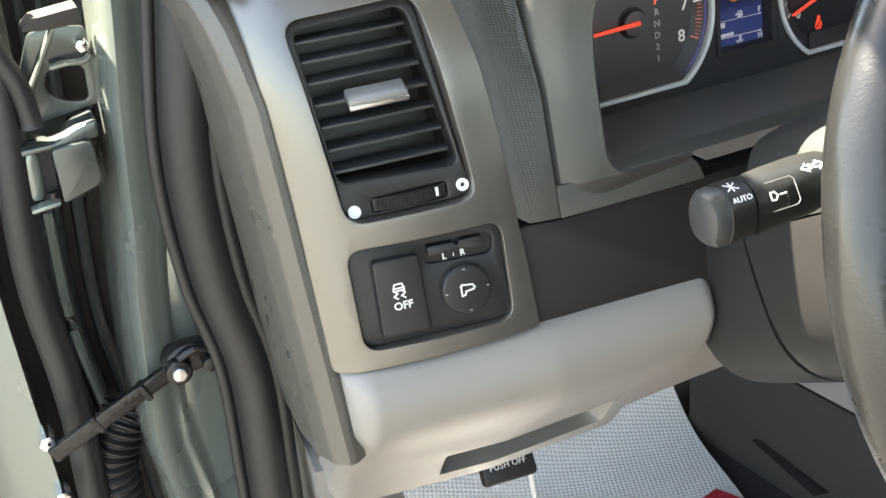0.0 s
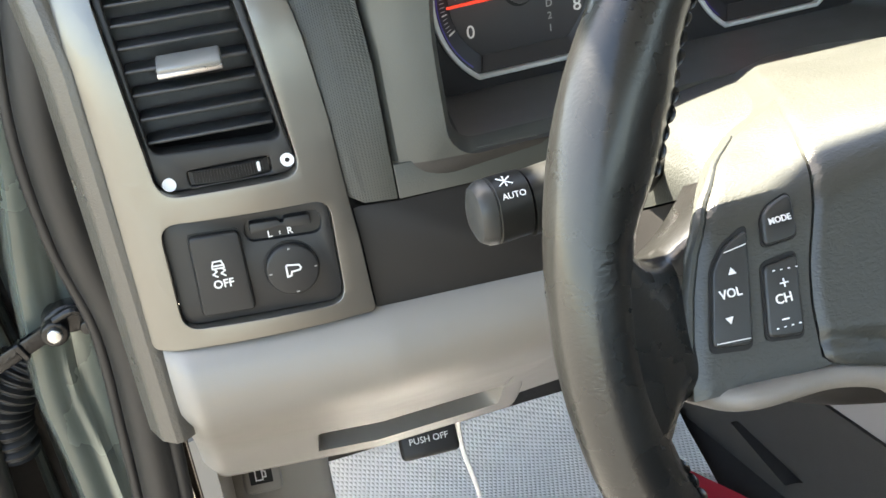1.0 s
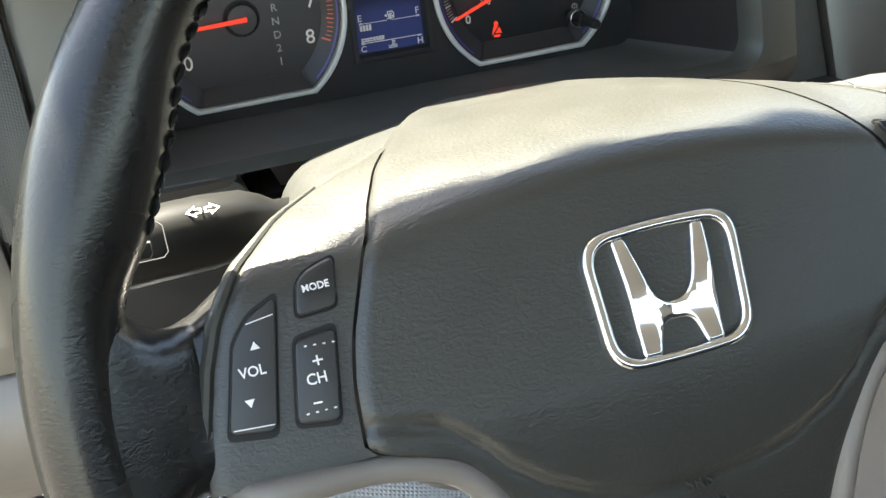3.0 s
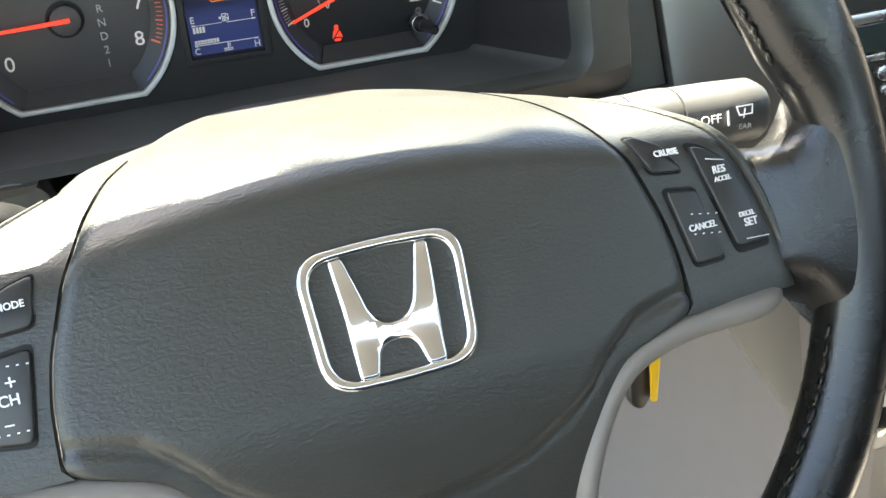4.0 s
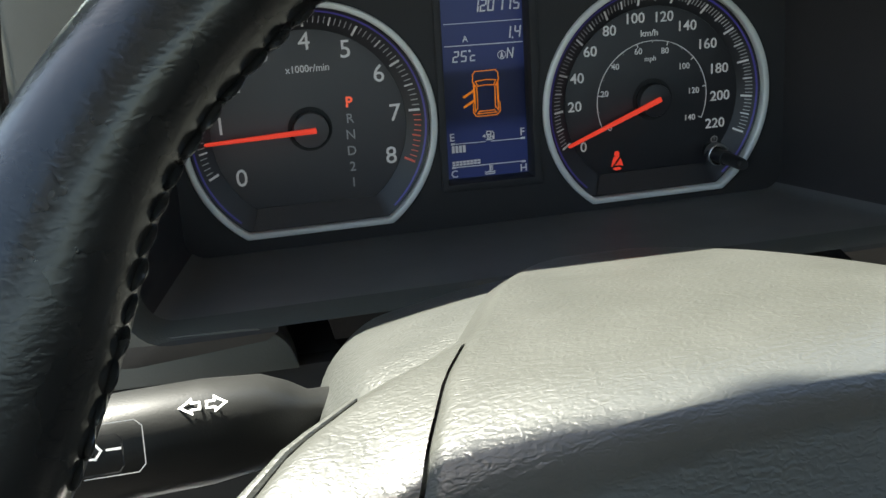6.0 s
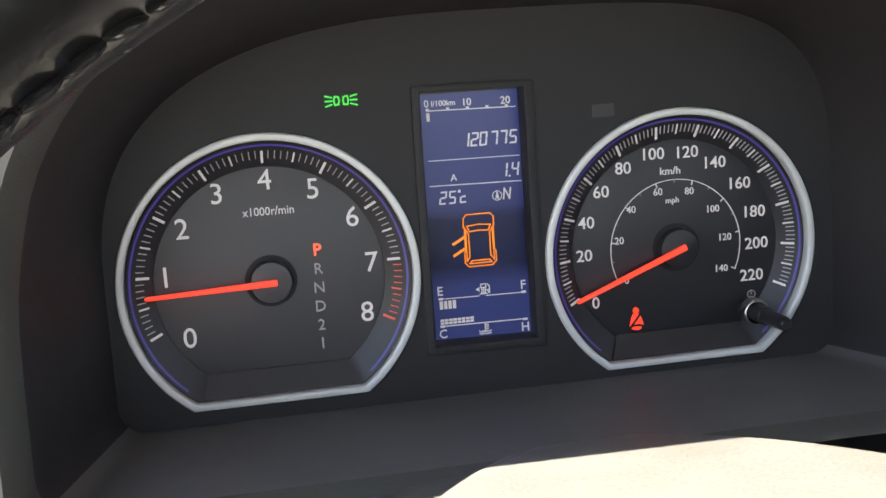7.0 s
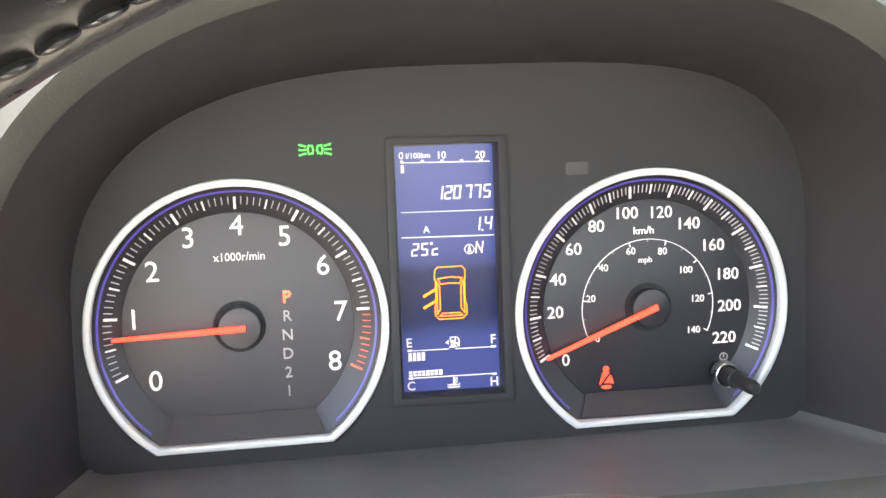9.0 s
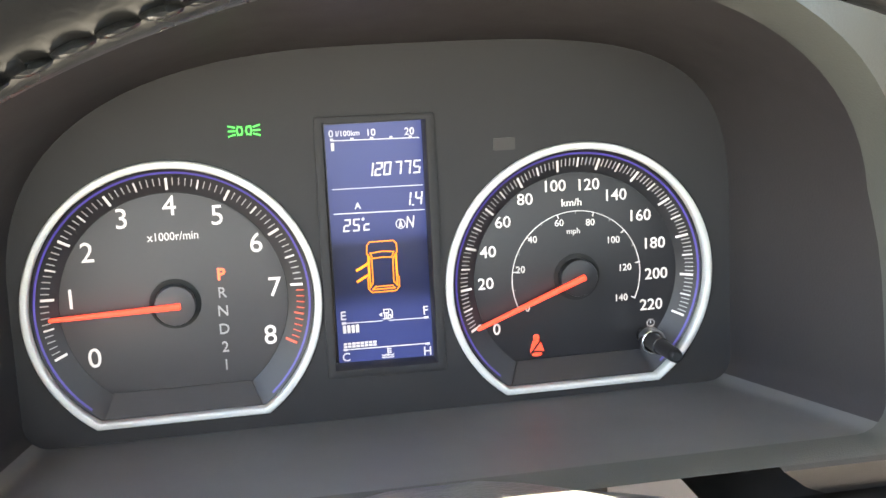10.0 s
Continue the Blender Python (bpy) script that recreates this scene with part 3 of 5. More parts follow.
OUTER = [(-0.0235, 0.1445), (-0.005, 0.1405), (0.010, 0.1365), (0.023, 0.1315), (0.036, 0.1230), (0.050, 0.106), (0.060, 0.086), (0.0665, 0.0655), (0.069, 0.062)]
for side in (-1, 1):
    def pod_shape(u, v, side=side):
        y = -0.0245 + 0.0925 * v
        a, b = half(y) + 0.0012, interp(y, OUTER)
        b = max(b, a + 0.0005)
        x = a + (b - a) * u
        e = max(0, u - 0.9) / 0.1
        return Vector((side * x, y, pad_w(x, y) - 0.0012 - 0.002 * e * e))
    pod = part("switch_pod", sheet(pod_shape, 14, 28, (0, 0, -0.012)), PAD, wheel, "dark grey plastic switch surround")
    # spoke wrapped in leather, flowing from the switch surround into the rim
    def spoke_shape(u, v, side=side):
        x = 0.112 + (0.1735 - 0.112) * u
        top = interp(x, [(0.112, 0.0450), (0.120, 0.0395), (0.130, 0.0325), (0.138, 0.0275), (0.145, 0.0250), (0.150, 0.0252), (0.1545, 0.0285), (0.158, 0.034), (0.162, 0.042), (0.1735, 0.054)])
        low = interp(x, [(0.112, -0.0245), (0.143, -0.0240), (0.148, -0.0262), (0.152, -0.030), (0.156, -0.037), (0.162, -0.046), (0.1735, -0.056)])
        y = low + (top - low) * v
        f = 1 - (1 - min(1, max(0, (x - 0.1395) / 0.0325))) ** 2
        rim_z = RIM_AT.z + 0.0125 + 0.181 * (y - 0.0006)
        e = abs(2 * v - 1)
        return Vector((side * x + 0.0005 * f, y, (pad_w(x, y) - 0.0030) * (1 - f) + rim_z * f - 0.013 * e ** 8 - 0.0008 * math.sin(9 * v) * f * (1 - f)))
    part("spoke", sheet(spoke_shape, 36, 40, (0, 0, -0.012)), LEATHER, wheel, "black leather spoke")
    edge = [Vector((side * (interp(y, OUTER) + 0.0012), y, pad_w(interp(y, OUTER), y) - 0.0042)) for y in [-0.020 + 0.0780 * i / 26 for i in range(27)]]
    part("pod_piping", tube(edge, [0.0006 + 0.0018 * min(1, i / 3, (26 - i) / 9) for i in range(27)], 10, 1.2, up=(0, 0, 1)), PAD, pod, "soft rolled edge beside the switches")
    # taupe lower frame
    path = smooth_path([(side * 0.139, -0.018, -0.042), (side * 0.136, -0.0240, -0.026), (side * 0.127, -0.0275, -0.012), (side * 0.10, -0.0285, -0.012), (side * 0.083, -0.032, -0.012), (side * 0.072, -0.038, -0.013), (side * 0.063, -0.05, -0.016), (side * 0.054, -0.07, -0.02), (side * 0.048, -0.10, -0.029), (side * 0.047, -0.13, -0.034), (side * 0.055, -0.163, -0.037)])
    part("lower_spoke", tube(path, 0.0048, 14, 1.6, up=(0, 0, 1)), TAUPE, wheel, "taupe plastic lower spoke")

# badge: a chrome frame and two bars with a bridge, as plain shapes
def at_pad(x, y, d=0.0, rz=0):
    """A frame lying on the pad's skin."""
    e = 0.002
    n = Vector((-(pad_w(abs(x) + e, y) - pad_w(abs(x) - e, y)) / (2 * e) * (1 if x >= 0 else -1), -(pad_w(x, y + e) - pad_w(x, y - e)) / (2 * e), 1)).normalized()
    ax = Vector((1, 0, 0)) - n * n.x
    ax.normalize()
    ay = n.cross(ax)
    m = Matrix((ax, ay, n)).transposed().to_4x4()
    m.translation = Vector((x, y, pad_w(x, y))) + n * d
    return m @ pose(0, 0, 0, 0, 0, rz)


frame_out = rounded([(-0.0264, 0.0212), (0.0, 0.0224), (0.0264, 0.0212), (0.0244, -0.0204), (0.0, -0.0212), (-0.0244, -0.0204)], [0.0105, 0.01, 0.0105, 0.0105, 0.01, 0.0105], 8)
frame_in = rounded([(-0.0226, 0.0181), (0.0, 0.0191), (0.0226, 0.0181), (0.0208, -0.0174), (0.0, -0.0181), (-0.0208, -0.0174)], [0.0082, 0.008, 0.0082, 0.0082, 0.008, 0.0082], 8)
badge = part("badge", prism(frame_out, 0.0002, 0.0040, [frame_in], b=0.0014, seg=4), CHROME, wheel, "chrome badge frame")
half_bars = [(0.0020, -0.0030), (0.0048, -0.0014), (0.0068, 0.0020), (0.0112, 0.0186), (0.0157, 0.0183), (0.0144, 0.0), (0.0137, -0.0178), (0.0076, -0.0180), (0.0055, -0.0112), (0.0040, -0.0094), (0.0020, -0.0088)]
badge.matrix_local = pose(-0.0009, 0.0003, 0)
domed = lambda x, y, d: Vector((x, y, d + (0.0005 * math.sin(190 * y + 0.6) - 14 * (abs(x) - 0.0105) ** 2 if d > 0.002 else 0)))
part("badge_bridge", prism(rounded(half_bars + [(-x, y) for x, y in reversed(half_bars)], 0.0014, 4), 0.0004, 0.0042, b=0.0013, seg=4, ways=domed, cuts=16), CHROME, badge, "chrome bars")

BUTTONS_L = [("mode_button", [(-0.1094, 0.0284), (-0.1052, 0.0320), (-0.0956, 0.0348), (-0.0984, 0.0188), (-0.1114, 0.0182)]),
             ("channel_button", [(-0.1132, 0.0140), (-0.1000, 0.0155), (-0.1046, -0.0135), (-0.1180, -0.0115)]),
             ("volume_button", [(-0.1300, 0.0165), (-0.1240, 0.0235), (-0.1140, 0.0280), (-0.1225, -0.0125), (-0.1370, -0.0105)])]
BUTTONS_R = [("cruise_button", [(0.0902, 0.0374), (0.0940, 0.0374), (0.1022, 0.0326), (0.1084, 0.0212), (0.0950, 0.0226)]),
             ("cancel_button", [(0.0980, 0.0180), (0.1112, 0.0164), (0.1172, -0.0100), (0.1042, -0.0104)]),
             ("set_button", [(0.1106, 0.0314), (0.1160, 0.0304), (0.1255, 0.0236), (0.1300, 0.0148), (0.1368, -0.0086), (0.1222, -0.0092)])]
KEYCAPS = {}
for name, pts in BUTTONS_L + BUTTONS_R:
    skin = lambda x, y, d: Vector((x, y, pad_w(x, y) + d))
    part("button_gap", prism(rounded(pts, 0.0028), -0.003, -0.0007, ways=skin), SOCKET, wheel)
    c = Vector((sum(p[0] for p in pts) / len(pts), sum(p[1] for p in pts) / len(pts)))
    inner = [tuple(c + (Vector(p) - c) * 0.90) for p in pts]
    KEYCAPS[name] = part("button", prism(rounded(inner, 0.0024), -0.003, 0.0010, b=0.0009, seg=3, ways=skin), KEY, wheel, "dark grey " + name.replace("_", " "))
for key, text, x, y, size, rz in (("mode_button", "MODE", -0.1035, 0.0262, 0.0021, 0), ("volume_button", "VOL", -0.1257, 0.0072, 0.0030, 0), ("channel_button", "CH", -0.1090, 0.0010, 0.0032, 0),
                                  ("cruise_button", "CRUISE", 0.1023, 0.0287, 0.0022, 0), ("cancel_button", "CANCEL", 0.1095, 0.0028, 0.0022, 0), ("set_button", "RES", 0.1210, 0.0200, 0.0026, 0), ("set_button", "ACCEL", 0.1217, 0.0168, 0.0017, 0),
                                  ("set_button", "DECEL", 0.1280, 0.0035, 0.0017, 0), ("set_button", "SET", 0.1290, 0.0005, 0.0028, 0)):
    writing("letters", text, size, at_pad(x, y, 0.0012, rz), WHITE_PRINT, KEYCAPS[key], squeeze=0.95, bold=0.00006)

def mark(key, lines, w=0.0006):
    bm = bmesh.new()
    for a, b in lines:
        a, b = Vector(a), Vector(b)
        d = (b - a).normalized() * w / 2
        n = Vector((-d.y, d.x))
        bm.faces.new([bm.verts.new((q.x, q.y, pad_w(q.x, q.y) + 0.0012)) for q in (a - d - n, b + d - n, b + d + n, a - d + n)])
    r = bmesh.ops.extrude_face_region(bm, geom=list(bm.faces))
    bmesh.ops.translate(bm, vec=(0, 0, 0.0002), verts=[v for v in r["geom"] if isinstance(v, bmesh.types.BMVert)])
    part("mark", bm, WHITE_PRINT, KEYCAPS[key], smooth=False)


def arrow_head(key, x, y, k):
    bm = prism([(x - 0.0014, y - 0.0009 * k), (x + 0.0014, y - 0.0009 * k), (x, y + 0.0014 * k)], 0.0012, 0.0014, ways=lambda x, y, d: Vector((x, y, pad_w(x, y) + d)))
    part("arrow_mark", bm, WHITE_PRINT, KEYCAPS[key], smooth=False)


arrow_head("volume_button", -0.1237, 0.0140, 1)
arrow_head("volume_button", -0.1284, -0.0010, -1)
mark("volume_button", [((-0.1246, 0.0205), (-0.1170, 0.0215))], 0.0003)
mark("volume_button", [((-0.1344, -0.0076), (-0.1234, -0.0084))], 0.0003)
mark("channel_button", [((-0.1090, 0.0060), (-0.1066, 0.0060)), ((-0.1078, 0.0072), (-0.1078, 0.0048))], 0.0005)
mark("channel_button", [((-0.1114, -0.0055), (-0.1094, -0.0056))], 0.0005)
for i in range(4):
    mark("channel_button", [((-0.1104 + 0.0026 * i, 0.0106 - 0.0002 * i), (-0.1100 + 0.0026 * i, 0.0106 - 0.0002 * i))], 0.0004)
    mark("channel_button", [((-0.1140 + 0.0026 * i, -0.0080), (-0.1136 + 0.0026 * i, -0.0080))], 0.0004)
    mark("cancel_button", [((0.1062 + 0.0032 * i, 0.0075 - 0.0005 * i), (0.1066 + 0.0032 * i, 0.0075 - 0.0005 * i))], 0.0004)
    mark("cancel_button", [((0.1058 + 0.0032 * i, 0.0008 - 0.0004 * i), (0.1062 + 0.0032 * i, 0.0008 - 0.0004 * i))], 0.0004)
mark("set_button", [((0.1168, 0.0243), (0.1240, 0.0228))], 0.0003)
mark("set_button", [((0.1258, -0.0048), (0.1352, -0.0052))], 0.0003)
for text, x, y in (("SRS", -0.001, -0.0605), ("AIRBAG", -0.002, -0.0668)):
    m = Matrix.Translation((x, y, pad_w(x, y) - 0.0028)) @ pose(0, 0, 0, -14)
    writing("embossed_letters", text, 0.0046, m, PAD, wheel, thick=0.0006)

# ---- instrument cluster ----
cluster = thing("instrument_cluster", pose(0, 0.3317, 1.13, 87.27), "dark instrument cluster with two round dials and blue display", "instrument cluster")
CT, CS = Vector((-0.0720, -0.0037)), Vector((0.0884, -0.0064))


def dial_outline(c, r, flat, n=72):
    a = math.degrees(math.asin(flat / r))
    return circle(c.x, c.y, r, n, -a, 180 + a)


mask_out = [(p.x, p.z - 1.13) for p in arch(0.0105, 0.143, 1.13, 0.094, 4, 1.0745, 0.010, 0, pl=2.6)]
LCD_HOLE = [(-0.0136, 0.0634), (0.0292, 0.0630), (0.0296, -0.0368), (-0.0140, -0.0362)]
part("mask", prism(mask_out, 0.0140, 0.0160, [dial_outline(CT, 0.0535, 0.0438), dial_outline(CS, 0.0535, 0.0438), LCD_HOLE], ways=None), MASKB, cluster, "matt black mask")
DISC_R, DISC_F, WALL_R, WALL_F, WALL_H = 0.0428, 0.0335, 0.0526, 0.0428, 0.0052
# rev counter's disc, foot and hub carry painted glare; the speedometer stays black
for c, name, mat in ((CT, "rev_counter", GLARE_DIAL), (CS, "speedometer", DIAL_B)):
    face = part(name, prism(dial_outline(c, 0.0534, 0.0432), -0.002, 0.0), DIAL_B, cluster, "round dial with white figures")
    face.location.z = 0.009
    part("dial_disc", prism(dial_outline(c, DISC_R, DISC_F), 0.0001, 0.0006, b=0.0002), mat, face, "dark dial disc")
    part("dial_ring", prism(dial_outline(c, 0.0558, 0.0453), 0.0040, 0.0090, [dial_outline(c, 0.0529, 0.0426)], b=0.0009, seg=3), DIAL_RING, face, "satin silver ring with a flat foot")
    # sloping band that carries the ticks, and its flat-footed lower part
    part("dial_slope", loft([[Vector((x, y, z)) for x, y in dial_outline(c, r, f)] for r, f, z in ((DISC_R + 0.0003, DISC_F + 0.0003, 0.0002), (WALL_R, WALL_F, WALL_H))], cap=False), DIAL_B, face, "sloping dark tick band")
    foot = [(c.x + k * w, c.y - d) for k, w, d in ((-1, 0.0262, DISC_F), (1, 0.0262, DISC_F), (1, 0.0298, WALL_F - 0.0006), (-1, 0.0298, WALL_F - 0.0006))]
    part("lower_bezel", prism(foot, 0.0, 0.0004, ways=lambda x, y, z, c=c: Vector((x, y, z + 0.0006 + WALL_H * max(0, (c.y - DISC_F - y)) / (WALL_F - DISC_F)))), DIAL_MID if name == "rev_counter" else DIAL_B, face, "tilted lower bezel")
    part("glow_line", loft([[Vector((x, y, z)) for x, y in circle(c.x, c.y, r, 72, -48, 228)] for r, z in ((0.0507, 0.0047), (0.0515, 0.0051))], closed=False), VIOLET, face, "faint violet glowing line")
    # black disc drawn for the hub's shadow on the dial
    part("hub_shadow", prism(circle(c.x, c.y, 0.0098, 36), 0.0, 0.0009), SOCKET, face, "black disc painted for the shadow round the needle hub")
    part("needle_hub", prism(circle(c.x, c.y, 0.0077, 36), 0.0, 0.0052, b=0.0005), GLARE_DIAL if name == "rev_counter" else DIAL_B, face)


def polar(c, r, a):
    return Vector((c.x + r * math.cos(radians(a)), c.y + r * math.sin(radians(a))))


def ticks(c, a0, a1, count, step, r0, rl, rm, rs, mid, w, face, red=None, flat=False):
    slope = 0.0 if flat else WALL_H / (WALL_R - DISC_R)
    for i in range(count + 1):
        a = a0 + (a1 - a0) * i / count
        big, half = i % step == 0, mid and i % mid == 0
        r1 = rl if big else rm if half else rs
        p = polar(c, (r0 + r1) / 2, a)
        m = Matrix.Translation((p.x, p.y, 0.0010 + slope * ((r0 + r1) / 2 - DISC_R))) @ pose(0, 0, 0, 0, 0, a) @ pose(0, 0, 0, 0, -math.degrees(math.atan(slope)))
        t = w * (2.6 if big else 1.7 if half else 1.0)
        part("tick", box(r0 - r1, t, 0.0004, at=m), REDZONE if red and i >= red else LIT_WHITE if big or half else LIT_GREY, face, smooth=False)


rev, speed = [o for o in cluster.children if o.name.startswith(("rev_counter", "speedometer"))]
ticks(CT, 200.8, -22.8, 80, 10, 0.0492, 0.0441, 0.0452, 0.0460, 5, 0.00036, rev, red=71)
ticks(CS, 202.0, -23.6, 110, 10, 0.0494, 0.0441, 0.0452, 0.0460, 5, 0.00034, speed)
for i, (x, y) in enumerate(((-0.1038, -0.0228), (-0.1103, 0.0009), (-0.1026, 0.0183), (-0.0889, 0.0302), (-0.0710, 0.0340), (-0.0536, 0.0292), (-0.0398, 0.0174), (-0.0339, -0.0006), (-0.0369, -0.0197))):
    writing("numeral", str(i), 0.0079, pose(x, y, 0.0009), LIT_WHITE, rev, squeeze=1.0, bold=0.00001)
for i, (x, y) in enumerate(((0.0541, -0.0259), (0.0502, -0.0065), (0.0516, 0.0065), (0.0581, 0.0182), (0.0675, 0.0268), (0.0797, 0.0314), (0.0938, 0.0311), (0.1053, 0.0261), (0.1156, 0.0169), (0.1217, 0.0049), (0.1227, -0.0081), (0.1204, -0.0211))):
    writing("numeral", str(20 * i), 0.0048, pose(x, y, 0.0009), LIT_WHITE, speed, squeeze=1.02, bold=0.00002)
for i, (x, y) in enumerate(((0.0673, -0.0181), (0.0648, -0.0018), (0.0702, 0.0102), (0.0815, 0.0163), (0.0946, 0.0156), (0.1042, 0.0076), (0.1091, -0.0043), (0.1073, -0.0170))):
    writing("numeral", str(20 * i), 0.0029, pose(x, y, 0.0009), LIT_WHITE, speed, squeeze=0.98)
part("inner_scale", prism(circle(CS.x, CS.y, 0.0274, 60, -24, 204) + list(reversed(circle(CS.x, CS.y, 0.0271, 60, -24, 204))), 0.0007, 0.0010), LIT_WHITE, speed)
ticks(CS, 204.0, -24.0, 14, 2, 0.0274, 0.0255, 0.0262, 0.0262, 0, 0.00016, speed, flat=True)
writing("letters", "x1000r/min", 0.0032, pose(-0.0706, 0.0225, 0.0009), LIT_WHITE, rev, squeeze=0.93, bold=0.00003)
writing("letters", "km/h", 0.0030, pose(0.0869, 0.0243, 0.0009), LIT_WHITE, speed, squeeze=1.05, bold=0.00003)
writing("letters", "mph", 0.0024, pose(0.0874, 0.0126, 0.0009), LIT_WHITE, speed)
for i, ch in enumerate("PRND21"):
    writing("gear_letter", ch, 0.0043 if i else 0.0047, pose(-0.0540 - 0.00015 * i, 0.0062 - 0.00724 * i, 0.0009), LIT_GREY if i else LIT_AMBER, rev, squeeze=0.98, bold=0.00012 if not i else 0.00002)


def needle(c, tip, face):
    d = Vector(tip) - c
    a = math.degrees(math.atan2(d.y, d.x))
    L = d.length
    bm = prism([(-0.0022, -0.00115), (-0.0022, 0.00115), (L - 0.001, 0.00070), (L, 0.0004), (L, -0.0004), (L - 0.001, -0.00070)], 0.0056, 0.0075, b=0.0003, at=pose(c.x, c.y, 0, 0, 0, a))
    part("needle", bm, LIT_RED, face, "bright red needle")


needle(CT, (-0.1180, -0.0050), rev)
needle(CS, (0.0448, -0.0235), speed)
knob = part("trip_knob", tube([(0.1175, -0.0340, -0.002), (0.1175, -0.0340, 0.0280), (0.1175, -0.0338, 0.0283), (0.1175, -0.0335, 0.0415), (0.1175, -0.0335, 0.0440), (0.1175, -0.0335, 0.0448)], [0.0036, 0.0036, 0.0030, 0.0029, 0.0026, 0.0018], 20, up=(0, 1, 0)), SWITCH, cluster, "black trip reset knob")
part("collar", prism(circle(0.1175, -0.0341, 0.0052, 36), 0.0150, 0.0205, [circle(0.1175, -0.0341, 0.0040, 36)], b=0.0007, seg=3), SATIN, knob, "shiny grey collar")

part("unlit_indicator", prism(rounded([(0.0540, 0.0528), (0.0627, 0.0528), (0.0627, 0.0480), (0.0540, 0.0480)], 0.0005, 2), 0.0158, 0.0162), UNLIT, cluster, "faint unlit warning field")
# display between the dials
lcd = part("display", prism([(-0.0103, 0.0618), (0.0312, 0.0618), (0.0312, -0.0405), (-0.0103, -0.0405)], -0.002, 0.0), LCD_DARK, cluster, "blue trip computer display")
lcd.location, lcd.scale = (-0.0008, 0.0010, 0.0060), (0.987, 0.987, 1)
part("display_bezel", prism(rounded([(-0.0152, 0.0648), (0.0310, 0.0642), (0.0314, -0.0384), (-0.0158, -0.0378)], 0.0010, 2), 0.0040, 0.0172, [[(-0.0120, 0.0622), (0.0275, 0.0618), (0.0280, -0.0352), (-0.0126, -0.0346)]], b=0.0012, seg=2), MASKB, cluster, "stepped dark bezel")
part("lit_field", prism([(-0.0098, 0.0607), (0.0302, 0.0607), (0.0302, -0.0382), (-0.0098, -0.0382)], 0.0001, 0.0003), LCD_BLUE, lcd, "blue backlit field, dark across the middle")


def bar(x0, y0, x1, y1, mat=None, name="bar", owner=None, lean=0.0):
    part(name, prism([(x0, y0), (x1, y0 + lean), (x1, y1 + lean), (x0, y1)], 0.0005, 0.0007), mat or LIT_WHITE, owner or lcd, smooth=False)


SEG = {"0": "abcdef", "1": "bc", "2": "abged", "4": "fgbc", "5": "afgcd", "7": "abc", "c": "ged"}


def seven(ch, x, y, h, mat, wide=0.56):
    """A slanted seven-segment figure with its foot at (x, y)."""
    w, t, s = h * wide, h * 0.125, 0.13
    g = t * 0.18
    boxes = {"a": (t * 0.5, h - t, w - t * 0.3, h), "g": (t * 0.9, h / 2 - t / 2, w - t * 0.9, h / 2 + t / 2), "d": (t * 0.5, 0, w - t * 0.5, t),
             "f": (0, h / 2 + g, t, h - g), "b": (w - t, h / 2 + g, w, h - g), "e": (0, g, t, h / 2 - g), "c": (w - t, g, w, h / 2 - g)}
    for k in SEG[ch]:
        a, b, c, d = boxes[k]
        part("segment", prism([(x + px + s * py, y + py) for px, py in ((a, b), (c, b), (c, d), (a, d))], 0.0006, 0.0008), mat, lcd, smooth=False)


for i, ch in enumerate("120775"):
    seven(ch, (0.0052, 0.0088, 0.0123, 0.0166, 0.0203, 0.0242)[i], 0.0396, 0.0054, LIT_WHITE)
seven("1", 0.0197, 0.0268, 0.0054, LIT_WHITE)
bar(0.0234, 0.0266, 0.0241, 0.0273)
seven("4", 0.0243, 0.0269, 0.0054, LIT_WHITE)
for ch, x, h in (("2", -0.0050, 0.0051), ("5", -0.0013, 0.0051), ("c", 0.0031, 0.0051)):
    seven(ch, x, 0.0179, h, LIT_WHITE)
part("degree_mark", prism(circle(0.0033, 0.0226, 0.0006, 12), 0.0005, 0.0007), LIT_WHITE, lcd)
for text, size, x, y in (("0", 0.0029, -0.0074, 0.0571), ("l/100km", 0.0022, -0.0008, 0.0570), ("10", 0.0029, 0.0083, 0.0568), ("20", 0.0030, 0.0237, 0.0564), ("A", 0.0027, 0.0015, 0.0280),
                         ("E", 0.0037, -0.0071, -0.0166), ("F", 0.0037, 0.0267, -0.0172), ("C", 0.0036, -0.0068, -0.0340), ("H", 0.0037, 0.0268, -0.0345)):
    writing("letters", text, size, pose(x, y, 0.0006), LIT_WHITE, lcd, squeeze=0.98, bold=0.00003)
bar(-0.0077, 0.0543, 0.0276, 0.0547, lean=-0.0007)
bar(-0.0077, 0.0505, -0.0064, 0.0537)
bar(-0.0082, 0.0351, 0.0282, 0.0354, lean=-0.0005)
bar(-0.0083, 0.0252, 0.0284, 0.0256, lean=-0.0007)
bar(-0.0057, -0.0198, 0.0088, -0.0195, lean=-0.0002)
bar(0.0113, -0.0201, 0.0258, -0.0198, lean=-0.0002)
bar(-0.0058, -0.0309, 0.0260, -0.0305, lean=-0.0004)
for x, y in ((-0.0078, 0.0547), (0.0002, 0.0546), (0.0080, 0.0544), (0.0157, 0.0543), (0.0234, 0.0541)):
    bar(x, y, x + 0.0012, y + 0.0007)
for x, y in ((-0.0078, -0.0200), (0.0259, -0.0205), (-0.0078, -0.0312), (0.0259, -0.0317)):
    bar(x, y, x + 0.0019, y + 0.0009)
for i in range(4):
    bar(-0.0075 + 0.00175 * i, -0.0238, -0.0062 + 0.00175 * i, -0.0205)
